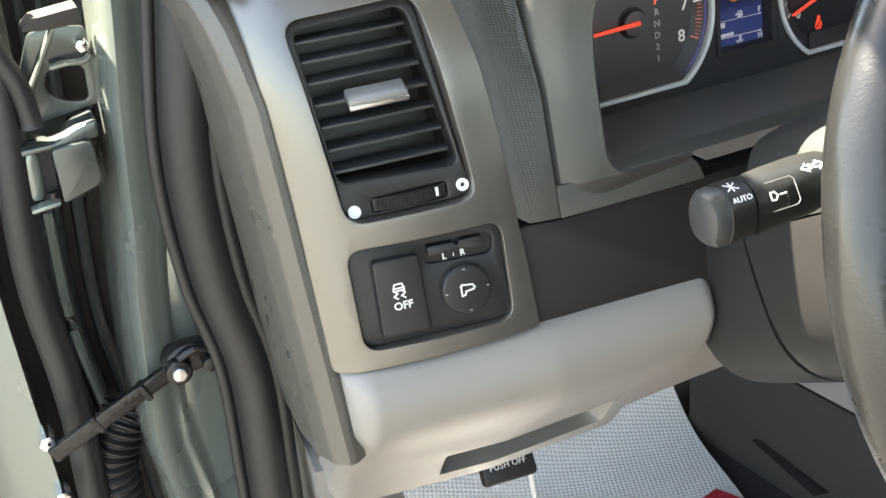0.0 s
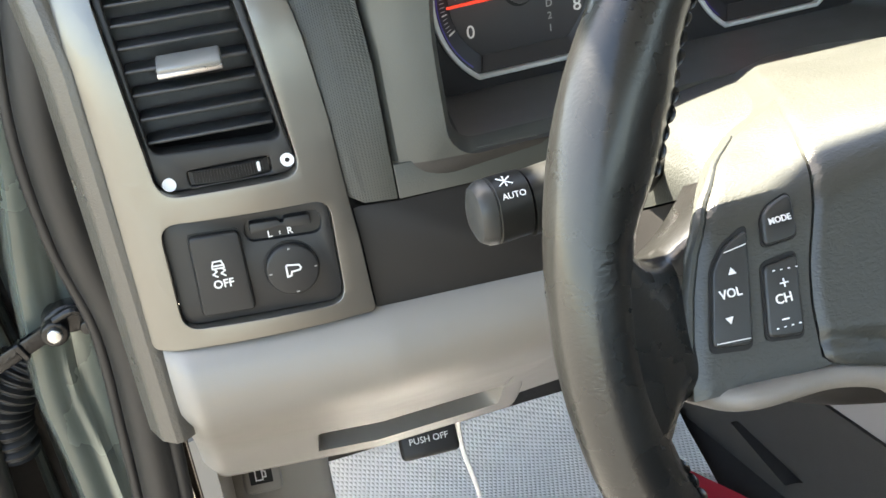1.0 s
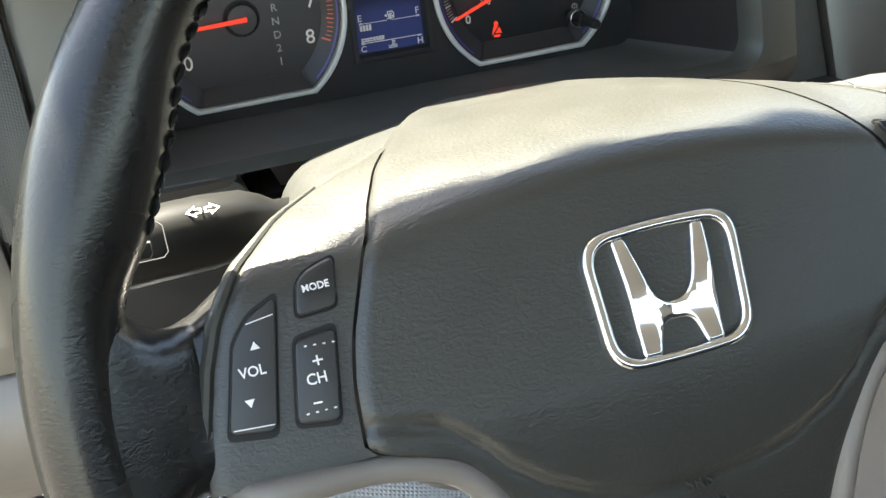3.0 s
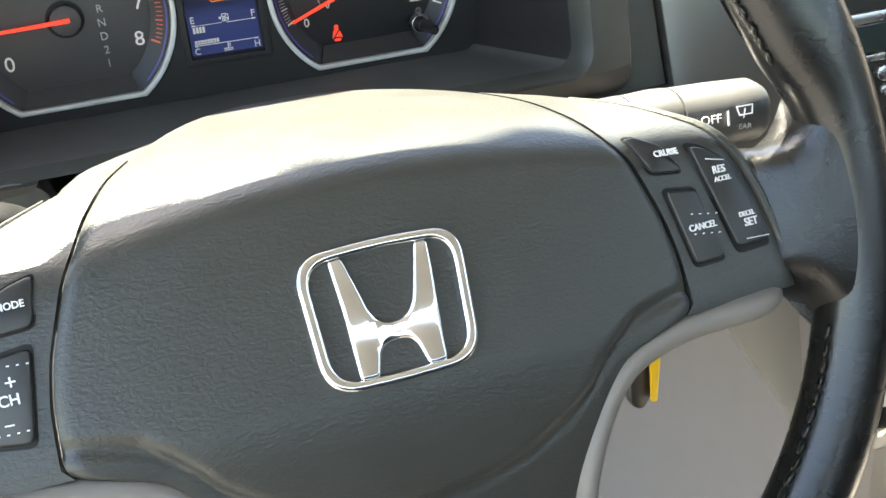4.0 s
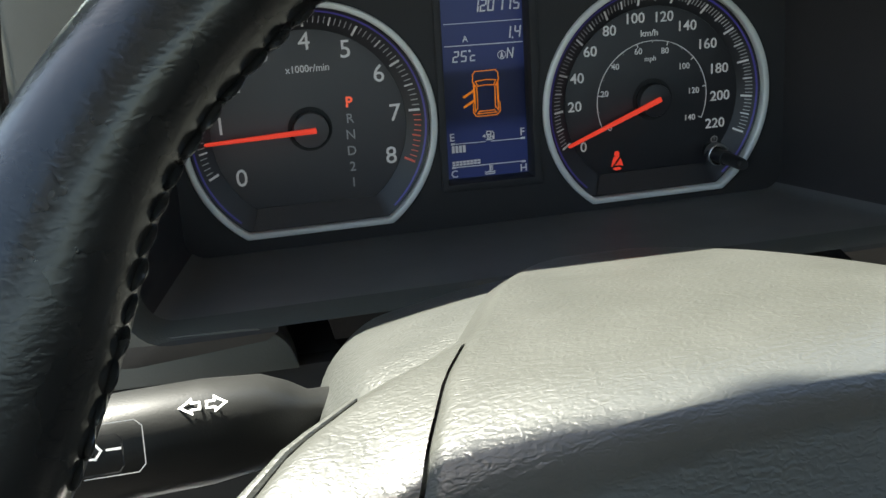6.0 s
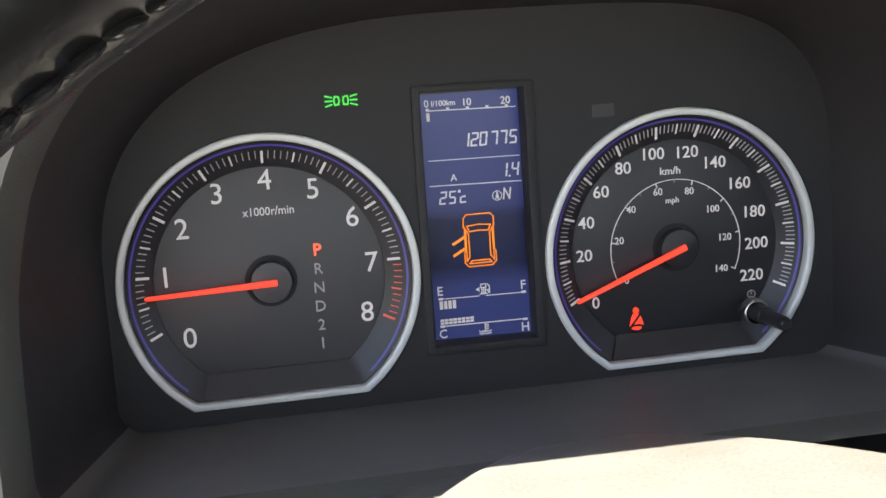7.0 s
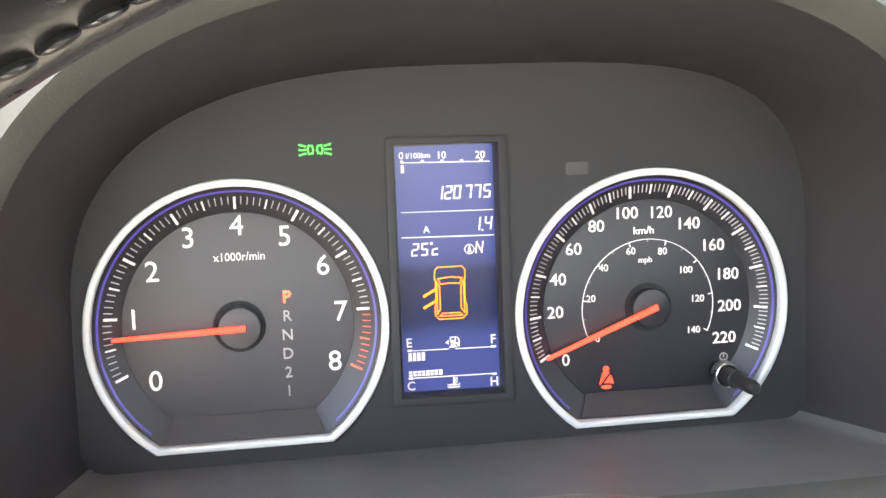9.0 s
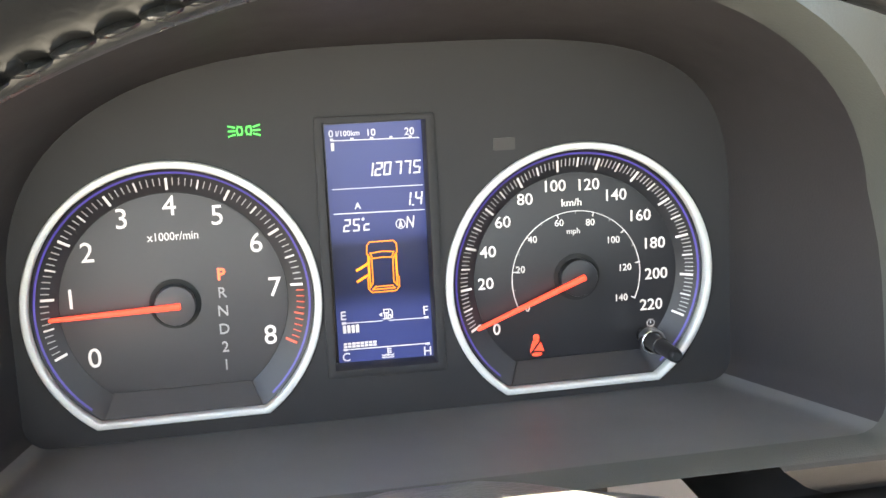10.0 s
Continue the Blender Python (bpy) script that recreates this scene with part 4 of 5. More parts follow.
for i in range(8):
    for y in (-0.0288, -0.0300):
        bar(-0.0076 + 0.00172 * i, y, -0.0062 + 0.00172 * i, y + 0.0009)
part("compass_mark", prism(circle(0.0183, 0.0196, 0.0020, 24), 0.0005, 0.0007, [circle(0.0183, 0.0196, 0.0017, 24)]), LIT_WHITE, lcd)


def line_art(name, lines, w, mat, owner, z=0.0006):
    bm = bmesh.new()
    for pts in lines:
        for a, b in zip(pts, pts[1:]):
            a, b = Vector(a), Vector(b)
            d = (b - a).normalized() * w / 2
            n = Vector((-d.y, d.x))
            vs = [bm.verts.new((*q, z)) for q in (a - d - n, b + d - n, b + d + n, a - d + n)]
            bm.faces.new(vs)
    r = bmesh.ops.extrude_face_region(bm, geom=list(bm.faces))
    bmesh.ops.translate(bm, vec=(0, 0, 0.0002), verts=[v for v in r["geom"] if isinstance(v, bmesh.types.BMVert)])
    return part(name, bm, mat, owner, smooth=False)


def loop(pts):
    return pts + [pts[0]]


def moved(pts, c, k=1.0, ky=1.0):
    return [(c[0] + k * x, c[1] + ky * y) for x, y in pts]


line_art("compass_letter", [[(0.0208, 0.0181), (0.0213, 0.0223)], [(0.0214, 0.0221), (0.0231, 0.0184)], [(0.0232, 0.0181), (0.0238, 0.0223)]], 0.00055, LIT_WHITE, lcd)
line_art("compass_needle", [[(0.0183, 0.0209), (0.0177, 0.0184)], [(0.0183, 0.0209), (0.0189, 0.0184)], [(0.0183, 0.0206), (0.0183, 0.0186)]], 0.0004, LIT_WHITE, lcd)
fuel = (0.0108, -0.0172)
line_art("fuel_symbol", [loop(moved([(-0.0013, 0.0020), (0.0007, 0.0020), (0.0007, 0.0006), (-0.0013, 0.0006)], fuel)), moved([(-0.0010, 0.0002), (-0.0010, -0.0018)], fuel), moved([(-0.0003, 0.0002), (-0.0003, -0.0018)], fuel), moved([(0.0004, 0.0002), (0.0004, -0.0018)], fuel),
                         moved([(-0.0017, -0.0019), (0.0011, -0.0019)], fuel), moved([(0.0009, -0.0004), (0.0015, -0.0004), (0.0016, -0.0015), (0.0021, -0.0016), (0.0021, 0.0010), (0.0013, 0.0020)], fuel)], 0.00042, LIT_WHITE, lcd)
part("side_arrow", prism(moved([(-0.0035, 0.0), (-0.0020, 0.0009), (-0.0020, -0.0009)], fuel), 0.0006, 0.0008), LIT_WHITE, lcd)
heat = (0.0103, -0.0336)
line_art("temperature_symbol", [moved([(0.0, 0.0022), (0.0, -0.0006)], heat), moved([(0.0, 0.0018), (0.0013, 0.0018)], heat), moved([(0.0, 0.0010), (0.0013, 0.0010)], heat), moved([(0.0, 0.0002), (0.0013, 0.0002)], heat),
                                moved([(-0.0024, -0.0006), (-0.0016, -0.0011), (-0.0008, -0.0006), (0.0, -0.0011), (0.0008, -0.0006), (0.0016, -0.0011), (0.0024, -0.0006)], heat),
                                moved([(-0.0024, -0.0016), (-0.0016, -0.0020), (-0.0008, -0.0016), (0.0, -0.0020), (0.0008, -0.0016), (0.0016, -0.0020), (0.0024, -0.0016)], heat)], 0.0004, LIT_WHITE, lcd)
line_art("reset_symbol", [circle(0.1201, -0.0289, 0.0016, 16) + [(0.1217, -0.0289)], [(0.1201, -0.0289), (0.1201, -0.0277)], [(0.1190, -0.0300), (0.1212, -0.0300)]], 0.0003, LIT_GREY, speed, 0.0009)
CARC, CK, CKY = (0.0101, 0.0027), 1.0, 1.0
car_lines = [[(-0.0048, 0.0104), (0.0048, 0.0104), (0.0060, 0.0090), (0.0061, 0.0056), (0.0058, 0.0054), (0.0058, -0.0040), (0.0064, -0.0048), (0.0064, -0.0088), (0.0048, -0.0104), (-0.0048, -0.0104), (-0.0062, -0.0088), (-0.0062, -0.0048), (-0.0058, -0.0040), (-0.0058, 0.0054), (-0.0062, 0.0056), (-0.0060, 0.0090), (-0.0048, 0.0104)],
             [(-0.0048, 0.0058), (0.0, 0.0063), (0.0048, 0.0058), (0.0038, 0.0036), (0.0, 0.0039), (-0.0038, 0.0036), (-0.0048, 0.0058)],
             [(-0.0044, -0.0092), (0.0046, -0.0092), (0.0036, -0.0081), (-0.0034, -0.0081), (-0.0044, -0.0092)],
             [(-0.0053, 0.0046), (-0.0043, 0.0028), (-0.0042, -0.0064), (-0.0054, -0.0082), (-0.0053, 0.0046)], [(0.0053, 0.0046), (0.0043, 0.0028), (0.0042, -0.0064), (0.0056, -0.0082), (0.0053, 0.0046)]]
line_art("open_door_symbol", [moved(l, CARC, CK, CKY) for l in car_lines], 0.00042, LIT_ORANGE, lcd)
line_art("door_leaf_mark", [moved(l, CARC, CK, CKY) for l in ([(-0.0060, 0.0016), (-0.0104, -0.0008)], [(-0.0060, -0.0030), (-0.0104, -0.0054)])], 0.0010, LIT_ORANGE, lcd)
gl = (-0.0409, 0.0614)
lines = []
for k in (-1, 1):
    c = (gl[0] + k * 0.0016, gl[1])
    lines += [loop(moved([(-0.0009, 0.0), (-0.0006, 0.0016), (0.0007, 0.0018), (0.0011, 0.0), (0.0007, -0.0018), (-0.0006, -0.0016)], c, k, 0.85))]
    lines += [moved([(0.0019, y), (0.0041, y * 1.5)], c, k, 0.85) for y in (0.0015, 0.0, -0.0015)]
line_art("side_light_symbol", lines, 0.00055, LIT_GREEN, cluster, 0.0162)
belt = (0.0708, -0.0336)
part("seat_belt_symbol", prism(moved([(-0.0030, -0.0032), (-0.0022, 0.0000), (-0.0016, 0.0016), (0.0012, 0.0016), (0.0020, 0.0000), (0.0030, -0.0032), (0.0014, -0.0026), (-0.0014, -0.0026)], belt), 0.0006, 0.0009), LIT_RED, speed)
part("seat_belt_symbol", prism(circle(belt[0] - 0.0002, belt[1] + 0.0030, 0.0013, 14), 0.0006, 0.0009), LIT_RED, speed)
part("seat_belt_symbol", prism(moved([(-0.0016, -0.0036), (0.0016, -0.0036), (0.0022, -0.0044), (0.0008, -0.0050), (-0.0008, -0.0050), (-0.0022, -0.0044)], belt), 0.0006, 0.0009), LIT_RED, speed)
line_art("belt_mark", [moved([(0.0013, 0.0015), (-0.0021, -0.0027)], belt)], 0.0008, SOCKET, speed, 0.0013)

# ---- steering column and stalks ----
column = thing("steering_column", pose(0, 0, 1.1, 90 - TILT), "dark grey grained steering column cover", "steering column")


def shroud_ring(w, hw, top, low, p=3.2, n=48):
    c, h = (top + low) / 2, (top - low) / 2
    return [Vector((hw * math.copysign(abs(math.cos(a)) ** (2 / p), math.cos(a)), c + h * math.copysign(abs(math.sin(a)) ** (2 / p), math.sin(a)), w)) for a in [2 * math.pi * i / n for i in range(n)]]


def cover_ring(w, hw, top, n=40):
    """A softly crowned arch, rounded at its shoulders, open below."""
    pts = []
    r = 0.018
    for i in range(n + 1):
        x = hw * math.sin(math.pi * (i / n - 0.5))
        e = max(0, abs(x) - (hw - r)) / r
        pts.append(Vector((x, top - 1.7 * x * x - r * (1 - math.sqrt(max(0, 1 - e * e))), w)))
    low = 0.0405
    return [Vector((-hw, low, w))] + pts + [Vector((hw, low, w))]


COVER = [shroud_ring(-0.050, 0.060, 0.050, -0.045), shroud_ring(-0.052, 0.080, 0.072, -0.055), shroud_ring(-0.062, 0.088, 0.080, -0.06), shroud_ring(-0.085, 0.093, 0.087, -0.062), shroud_ring(-0.12, 0.096, 0.0895, -0.062), shroud_ring(-0.185, 0.099, 0.0895, -0.06)]
UPPER = [(-0.051, 0.076, 0.046), (-0.053, 0.086, 0.056), (-0.058, 0.0925, 0.064), (-0.066, 0.0965, 0.0700), (-0.080, 0.0985, 0.0770), (-0.105, 0.0975, 0.0840), (-0.130, 0.094, 0.0890), (-0.155, 0.0885, 0.0920), (-0.180, 0.083, 0.0940), (-0.190, 0.0815, 0.0930)]
part("upper_cover", loft([cover_ring(*c) for c in UPPER]), COVERM, column, "grained column cover")
bm = loft(COVER)
bmesh.ops.bisect_plane(bm, geom=[*bm.verts, *bm.edges, *bm.faces], plane_co=(0, 0.0395, 0), plane_no=(0, 1, 0), clear_outer=True)
part("lower_cover", bm, DARK, column, "grained column cover")
# added black block that gives the gap behind the cover its darkness
part("boot", loft([shroud_ring(-0.189, 0.098, 0.080, -0.06), shroud_ring(-0.26, 0.098, 0.080, -0.06)]), SOCKET, column, "black block added for the dark gap behind the cover")
part("hub", loft([shroud_ring(-0.012, 0.05, 0.04, -0.05, 2), shroud_ring(-0.06, 0.055, 0.05, -0.05, 2)]), SOCKET, column)


def stalk_rings(pts, n=28, p=2.4):
    """Rings round an axis along x; each row is x, y, z, half height, half depth."""
    return [[Vector((x, y + d * math.copysign(abs(math.cos(a)) ** (2 / p), math.cos(a)), z + h * math.copysign(abs(math.sin(a)) ** (2 / p), math.sin(a)))) for a in [2 * math.pi * i / n for i in range(n)]] for x, y, z, h, d in pts]


turn = thing("turn_signal_stalk", pose(-0.09, 0.108, 1.1015), "black turn signal and light stalk with white symbols", "stalk")


def own(name, bm, mat, owner, label=""):
    """A part given in the world's coordinates."""
    ob = part(name, bm, mat, None, label)
    ob.parent = owner
    ob.matrix_parent_inverse = owner.matrix_world.inverted()
    return ob


own("stalk_body", loft(stalk_rings([(-0.080, 0.118, 1.0995, 0.006, 0.006), (-0.098, 0.114, 1.1015, 0.0065, 0.0065), (-0.103, 0.112, 1.1025, 0.0095, 0.009), (-0.110, 0.111, 1.1035, 0.0118, 0.011), (-0.125, 0.108, 1.1045, 0.0132, 0.0122), (-0.145, 0.105, 1.1055, 0.0132, 0.0122), (-0.1590, 0.103, 1.1055, 0.0128, 0.012)])), STALK, turn)
own("light_knob", loft(stalk_rings([(-0.1597, 0.103, 1.1064, 0.0118, 0.0112), (-0.1602, 0.103, 1.1064, 0.0127, 0.0120), (-0.1740, 0.1003, 1.1073, 0.0128, 0.0120), (-0.1746, 0.1002, 1.1073, 0.0121, 0.0113)])), STALK, turn, "satin black rotary switch")
own("knob_end", loft(stalk_rings([(-0.1744, 0.1002, 1.1073, 0.0119, 0.0111), (-0.1752, 0.1001, 1.1073, 0.0127, 0.0119), (-0.1785, 0.0996, 1.1076, 0.0124, 0.0116), (-0.1815, 0.0991, 1.1078, 0.0106, 0.0099), (-0.1830, 0.099, 1.1078, 0.0070, 0.0066), (-0.1836, 0.099, 1.1078, 0.003, 0.003)])), KNOBEND, turn, "satin grey end of the knob")


def stalk_m(x, deg, rx=0, r=0.0128, c=(0.106, 1.1045)):
    """On a stalk's skin, deg up from facing the driver."""
    a = radians(deg)
    return Matrix.Translation((x, c[0] - r * math.cos(a), c[1] + r * math.sin(a))) @ pose(0, 0, 0, 90 - deg)


def on_thing(ob, owner):
    ob.matrix_parent_inverse = owner.matrix_world.inverted()
    return ob


def art_on(name, lines, w, mat, owner, m):
    ob = line_art(name, lines, w, mat, None, 0.0)
    ob.parent = owner
    ob.matrix_parent_inverse = owner.matrix_world.inverted()
    ob.matrix_basis = m
    return ob


def arrow(k, d):
    """One hollow arrow, drawn d inside its outline."""
    return [(k * (0.0006 + d), 0.0012 - d), (k * (0.0026 + d), 0.0012 - d), (k * (0.0026 + d), 0.0026 - 2.2 * d), (k * (0.0060 - 1.6 * d), 0.0), (k * (0.0026 + d), -0.0026 + 2.2 * d), (k * (0.0026 + d), -0.0012 + d), (k * (0.0006 + d), -0.0012 + d)]


for k in (-1, 1):
    ob = on_thing(part("arrow_symbol", prism(arrow(k, 0.0), 0.0, 0.0002, [arrow(k, 0.0005)]), WHITE_PRINT, turn), turn)
    ob.matrix_basis = stalk_m(-0.1248, 62, r=0.0134, c=(0.106, 1.1045))
art_on("lamp_symbol", [loop([(-0.0026, 0.0016), (-0.0006, 0.0018), (0.0008, 0.0), (-0.0006, -0.0018), (-0.0026, -0.0016)]), [(0.0022, 0.0), (0.0052, 0.0)]], 0.00055, WHITE_PRINT, turn, stalk_m(-0.150, 30, r=0.0140, c=(0.104, 1.1055)))
art_on("field_outline", [[(0.0065, 0.0062), (-0.0060, 0.0062)], [(0.0065, 0.0062), (0.0082, 0.0045), (0.0082, -0.0045), (0.0065, -0.0062), (-0.0060, -0.0062)]], 0.00025, LIT_GREY, turn, stalk_m(-0.1475, 30, r=0.0141, c=(0.104, 1.1055)))
ob = on_thing(writing("letters", "AUTO", 0.0025, Matrix(), WHITE_PRINT, turn), turn)
ob.matrix_basis = stalk_m(-0.1675, 42, r=0.0136, c=(0.1012, 1.1071))
art_on("fog_lamp_symbol", [[(-0.0025, 0.002), (0.0025, -0.002)], [(-0.0025, -0.002), (0.0025, 0.002)], [(0, 0.0026), (0, -0.0026)]], 0.0005, WHITE_PRINT, turn, stalk_m(-0.1690, 72, r=0.0134, c=(0.1012, 1.1071)))
art_on("frame_line", [[(-0.006, 0.0035), (0.006, 0.0035), (0.0072, 0.002), (0.0072, -0.004), (0.006, -0.0055), (-0.006, -0.0055)]], 0.00035, SOCKET, turn, stalk_m(-0.1515, 30, r=0.0136, c=(0.104, 1.1055)))

wiper = thing("wiper_stalk", pose(0.09, 0.08, 1.11), "black wiper stalk with white lettering", "stalk")
own("stalk_body", loft(stalk_rings([(0.075, 0.10, 1.100, 0.007, 0.007), (0.096, 0.082, 1.109, 0.009, 0.009), (0.103, 0.078, 1.111, 0.0105, 0.010), (0.1165, 0.072, 1.1125, 0.0112, 0.0108)])), WIPER, wiper)
own("mist_ring", loft(stalk_rings([(0.1172, 0.0715, 1.1125, 0.0112, 0.0108), (0.128, 0.068, 1.113, 0.0122, 0.0118), (0.1335, 0.0665, 1.113, 0.0122, 0.0118)])), WIPER, wiper)
own("rear_knob", loft(stalk_rings([(0.1342, 0.066, 1.113, 0.0122, 0.0118), (0.150, 0.0625, 1.1135, 0.0122, 0.0118), (0.164, 0.060, 1.114, 0.0116, 0.011), (0.1672, 0.0595, 1.114, 0.0095, 0.009), (0.168, 0.0595, 1.114, 0.004, 0.004)])), WIPER, wiper)
for text, size, x, deg in (("OFF", 0.0033, 0.1415, 14), ("REAR", 0.0022, 0.1550, -8)):
    ob = on_thing(writing("letters", text, size, Matrix(), WHITE_PRINT if text == "OFF" else LIT_GREY, wiper), wiper)
    ob.matrix_basis = stalk_m(x, deg, r=0.0131, c=(0.0632, 1.1135)) @ pose(0, 0, 0, 0, -13)
art_on("rear_wiper_symbol", [loop([(-0.003, 0.002), (0.003, 0.002), (0.0024, -0.0012), (-0.0024, -0.0012)]), [(-0.001, -0.0022), (0.0, 0.0008)]], 0.0005, WHITE_PRINT, wiper, stalk_m(0.1555, 20, r=0.0127, c=(0.0618, 1.1135)) @ pose(0, 0, 0, 0, -13))
art_on("bar_mark", [[(0, 0.002), (0, -0.0024)]], 0.0009, WHITE_PRINT, wiper, stalk_m(0.1487, 12, r=0.0127, c=(0.0628, 1.1135)))

# ignition key with its tag
key = thing("ignition_key", pose(0.150, 0.128, 0.985), "black key with a yellow plastic tag in the lock", "key")
own("key_head", prism(rounded([(0.146, 0.990), (0.158, 0.990), (0.1605, 0.945), (0.1555, 0.938), (0.149, 0.942)], 0.004), 0.120, 0.127, b=0.0015, ways=lambda x, z, y: Vector((x, y, z))), RUBBER, key)
own("tag", prism(rounded([(0.1565, 0.984), (0.1635, 0.984), (0.1615, 0.944), (0.1585, 0.944)], 0.001), 0.1165, 0.1190, b=0.0006, ways=lambda x, z, y: Vector((x, y, z))), YELLOW, key, "bright yellow plastic tag")
own("lock_barrel", loft(stalk_rings([(0.095, 0.14, 0.985, 0.013, 0.013), (0.146, 0.126, 0.983, 0.012, 0.012)])), DARK, key)

# ---- air vent ----
vent = thing("air_vent", pose(-0.265, 0.24, 1.135), "black side air vent with slanted slats and a silver-edged tab", "air vent")
F = on_front()
HOLE = rounded([(-0.2975, 1.1815), (-0.2412, 1.1835), (-0.2312, 1.1035), (-0.2930, 1.1065)], 0.006)
own("bezel", prism(rounded([(-0.3020, 1.1865), (-0.2370, 1.1885), (-0.2270, 1.0865), (-0.2940, 1.0875)], 0.0095), -0.010, 0.0012, [HOLE, rounded([(-0.2790, 1.0960), (-0.2395, 1.0965), (-0.2395, 1.0885), (-0.2790, 1.0885)], 0.002)], b=0.0010, seg=3, ways=F), SWITCH, vent, "satin black bezel")
own("duct_wall", prism(rounded([(-0.3010, 1.1850), (-0.2380, 1.1870), (-0.2280, 1.1000), (-0.2955, 1.1030)], 0.007), -0.050, -0.0095, [rounded([(-0.2985, 1.1825), (-0.2402, 1.1845), (-0.2302, 1.1025), (-0.2940, 1.1055)], 0.006)], ways=F), SOCKET, vent, "black duct wall")
own("duct", prism(rounded([(-0.300, 1.184), (-0.239, 1.186), (-0.229, 1.086), (-0.295, 1.087)], 0.006), -0.050, -0.046, ways=F), SOCKET, vent, "dark inside of the duct")


def vent_x(z):
    f = (z - 1.105) / 0.077
    return -0.2930 - 0.0045 * f, -0.2312 - 0.0100 * f


SLAT_Z = (1.1750, 1.1660, 1.1559, 1.1452, 1.1342, 1.1227, 1.1114)
for z in SLAT_Z:
    a, b = vent_x(z)
    own("slat", box(b - a - 0.001, 0.0120, 0.0020, 0.0009, 3, at=Matrix.Translation(((a + b) / 2, front_y((a + b) / 2, z) + 0.0085, z)) @ pose(0, 0, 0, 0, 0, -7.2) @ pose(0, 0, 0, 3)), SLAT, vent)
for i in range(8):
    f = (i + 0.5) / 8
    z0, z1 = 1.104, 1.183
    a0, b0 = vent_x(z0)
    a1, b1 = vent_x(z1)
    p, q = Vector((a0 + (b0 - a0) * f, front_y(-0.265, z0) + 0.024, z0)), Vector((a1 + (b1 - a1) * f, front_y(-0.265, z1) + 0.024, z1))
    own("vane", tube([p, q], 0.0012, 6, 6.0, up=(1, 0, 0)), SWITCH, vent)
zt = SLAT_Z[3]
tabm = Matrix.Translation((-0.2655, front_y(-0.2655, zt) - 0.0015, zt + 0.0012)) @ pose(0, 0, 0, 0, 0, -7.2) @ pose(0, 0, 0, 20)
tab = own("tab", box(0.0300, 0.012, 0.0058, 0.0014, 3, at=tabm), TABG, vent, "grey sliding tab")
own("tab_edge", box(0.0304, 0.0022, 0.0028, 0.0008, 2, at=tabm @ pose(0, -0.0058, -0.0010)), SATIN, tab, "silver tab edge")
own("thumb_wheel", loft([[F(-0.2785 + 0.038 * i / 20, 1.0925 + (0.0032 if j in (1, 2) else -0.0032) * (1 if j else 1), -0.006 + (0.0065 + 0.0028 * math.sin(math.pi * i / 20)) * (1 if j in (2, 3) else 0)) for j in range(4)] for i in range(21)]), DARK, vent, "ribbed brown-black thumb wheel")
for i in range(24):
    x = -0.2765 + 0.033 * i / 23
    own("rib", box(0.0006, 0.0012, 0.0058, at=Matrix.Translation(F(x, 1.0925, 0.0005 + 0.0028 * math.sin(math.pi * (x + 0.2785) / 0.038) + 0.0002))), SWITCH, vent)
own("white_mark", box(0.0016, 0.0008, 0.0050, 0.0003, at=Matrix.Translation(F(-0.2455, 1.0928, 0.0024))), WHITE_PRINT, vent, "white position mark")
own("closed_dot", prism(circle(-0.2885, 1.0915, 0.0033, 24), 0.0012, 0.0017, ways=F), WHITE_PRINT, vent, "white dot")
own("open_ring", prism(circle(-0.2315, 1.0930, 0.0033, 24), 0.0012, 0.0017, [circle(-0.2315, 1.0930, 0.0012, 14)], ways=F), WHITE_PRINT, vent, "white ring")

# ---- switch panel ----
panel = thing("switch_panel", pose(-0.258, 0.235, 1.045), "black switch panel with mirror knob and traction button", "switch panel")
SLOT = rounded([(-0.2590, 1.0680), (-0.2215, 1.0665), (-0.2225, 1.0545), (-0.2595, 1.0563)], 0.0052)
own("plate", prism(rounded([(-0.2980, 1.0740), (-0.2170, 1.0710), (-0.2190, 1.0180), (-0.2990, 1.0205)], 0.0086), -0.008, 0.0022, [SLOT], b=0.0007, ways=F), SWITCH, panel, "satin black plate")
own("slot_floor", prism(SLOT, -0.006, -0.0005, ways=F), SWITCH, panel)
own("slider", prism(rounded([(-0.2565, 1.0662), (-0.2425, 1.0655), (-0.2420, 1.0640), (-0.2400, 1.0640), (-0.2395, 1.0658), (-0.2275, 1.0655), (-0.2270, 1.0605), (-0.2390, 1.0610), (-0.2400, 1.0625), (-0.2425, 1.0620), (-0.2570, 1.0610)], 0.0014, 3), -0.0005, 0.0040, b=0.0009, ways=F), SWITCH, panel, "black sliding selector")
own("button_gap", prism(rounded([(-0.2872, 1.0662), (-0.2617, 1.0652), (-0.2622, 1.0232), (-0.2892, 1.0240)], 0.003), 0.0, 0.0026, ways=F), SOCKET, panel)
esc = own("traction_button", prism(rounded([(-0.2865, 1.0655), (-0.2625, 1.0645), (-0.2630, 1.0238), (-0.2885, 1.0247)], 0.0026), 0.0, 0.0058, b=0.0010, seg=3, ways=F), SWITCH, panel, "rectangular satin black button")
own("knob_gap", prism(circle(-0.2410, 1.0400, 0.0139, 40), 0.0, 0.0027, ways=F), SOCKET, panel)
mk = own("mirror_knob", prism(circle(-0.2410, 1.0400, 0.0130, 40), 0.0, 0.0062, b=0.0012, seg=3, ways=F), SWITCH, panel, "round black mirror knob")


def face_m(x, z, d):
    return Matrix.Translation(F(x, z, d)) @ pose(0, 0, 0, 0, 0, -7.2) @ pose(0, 0, 0, 90 - 9.2)


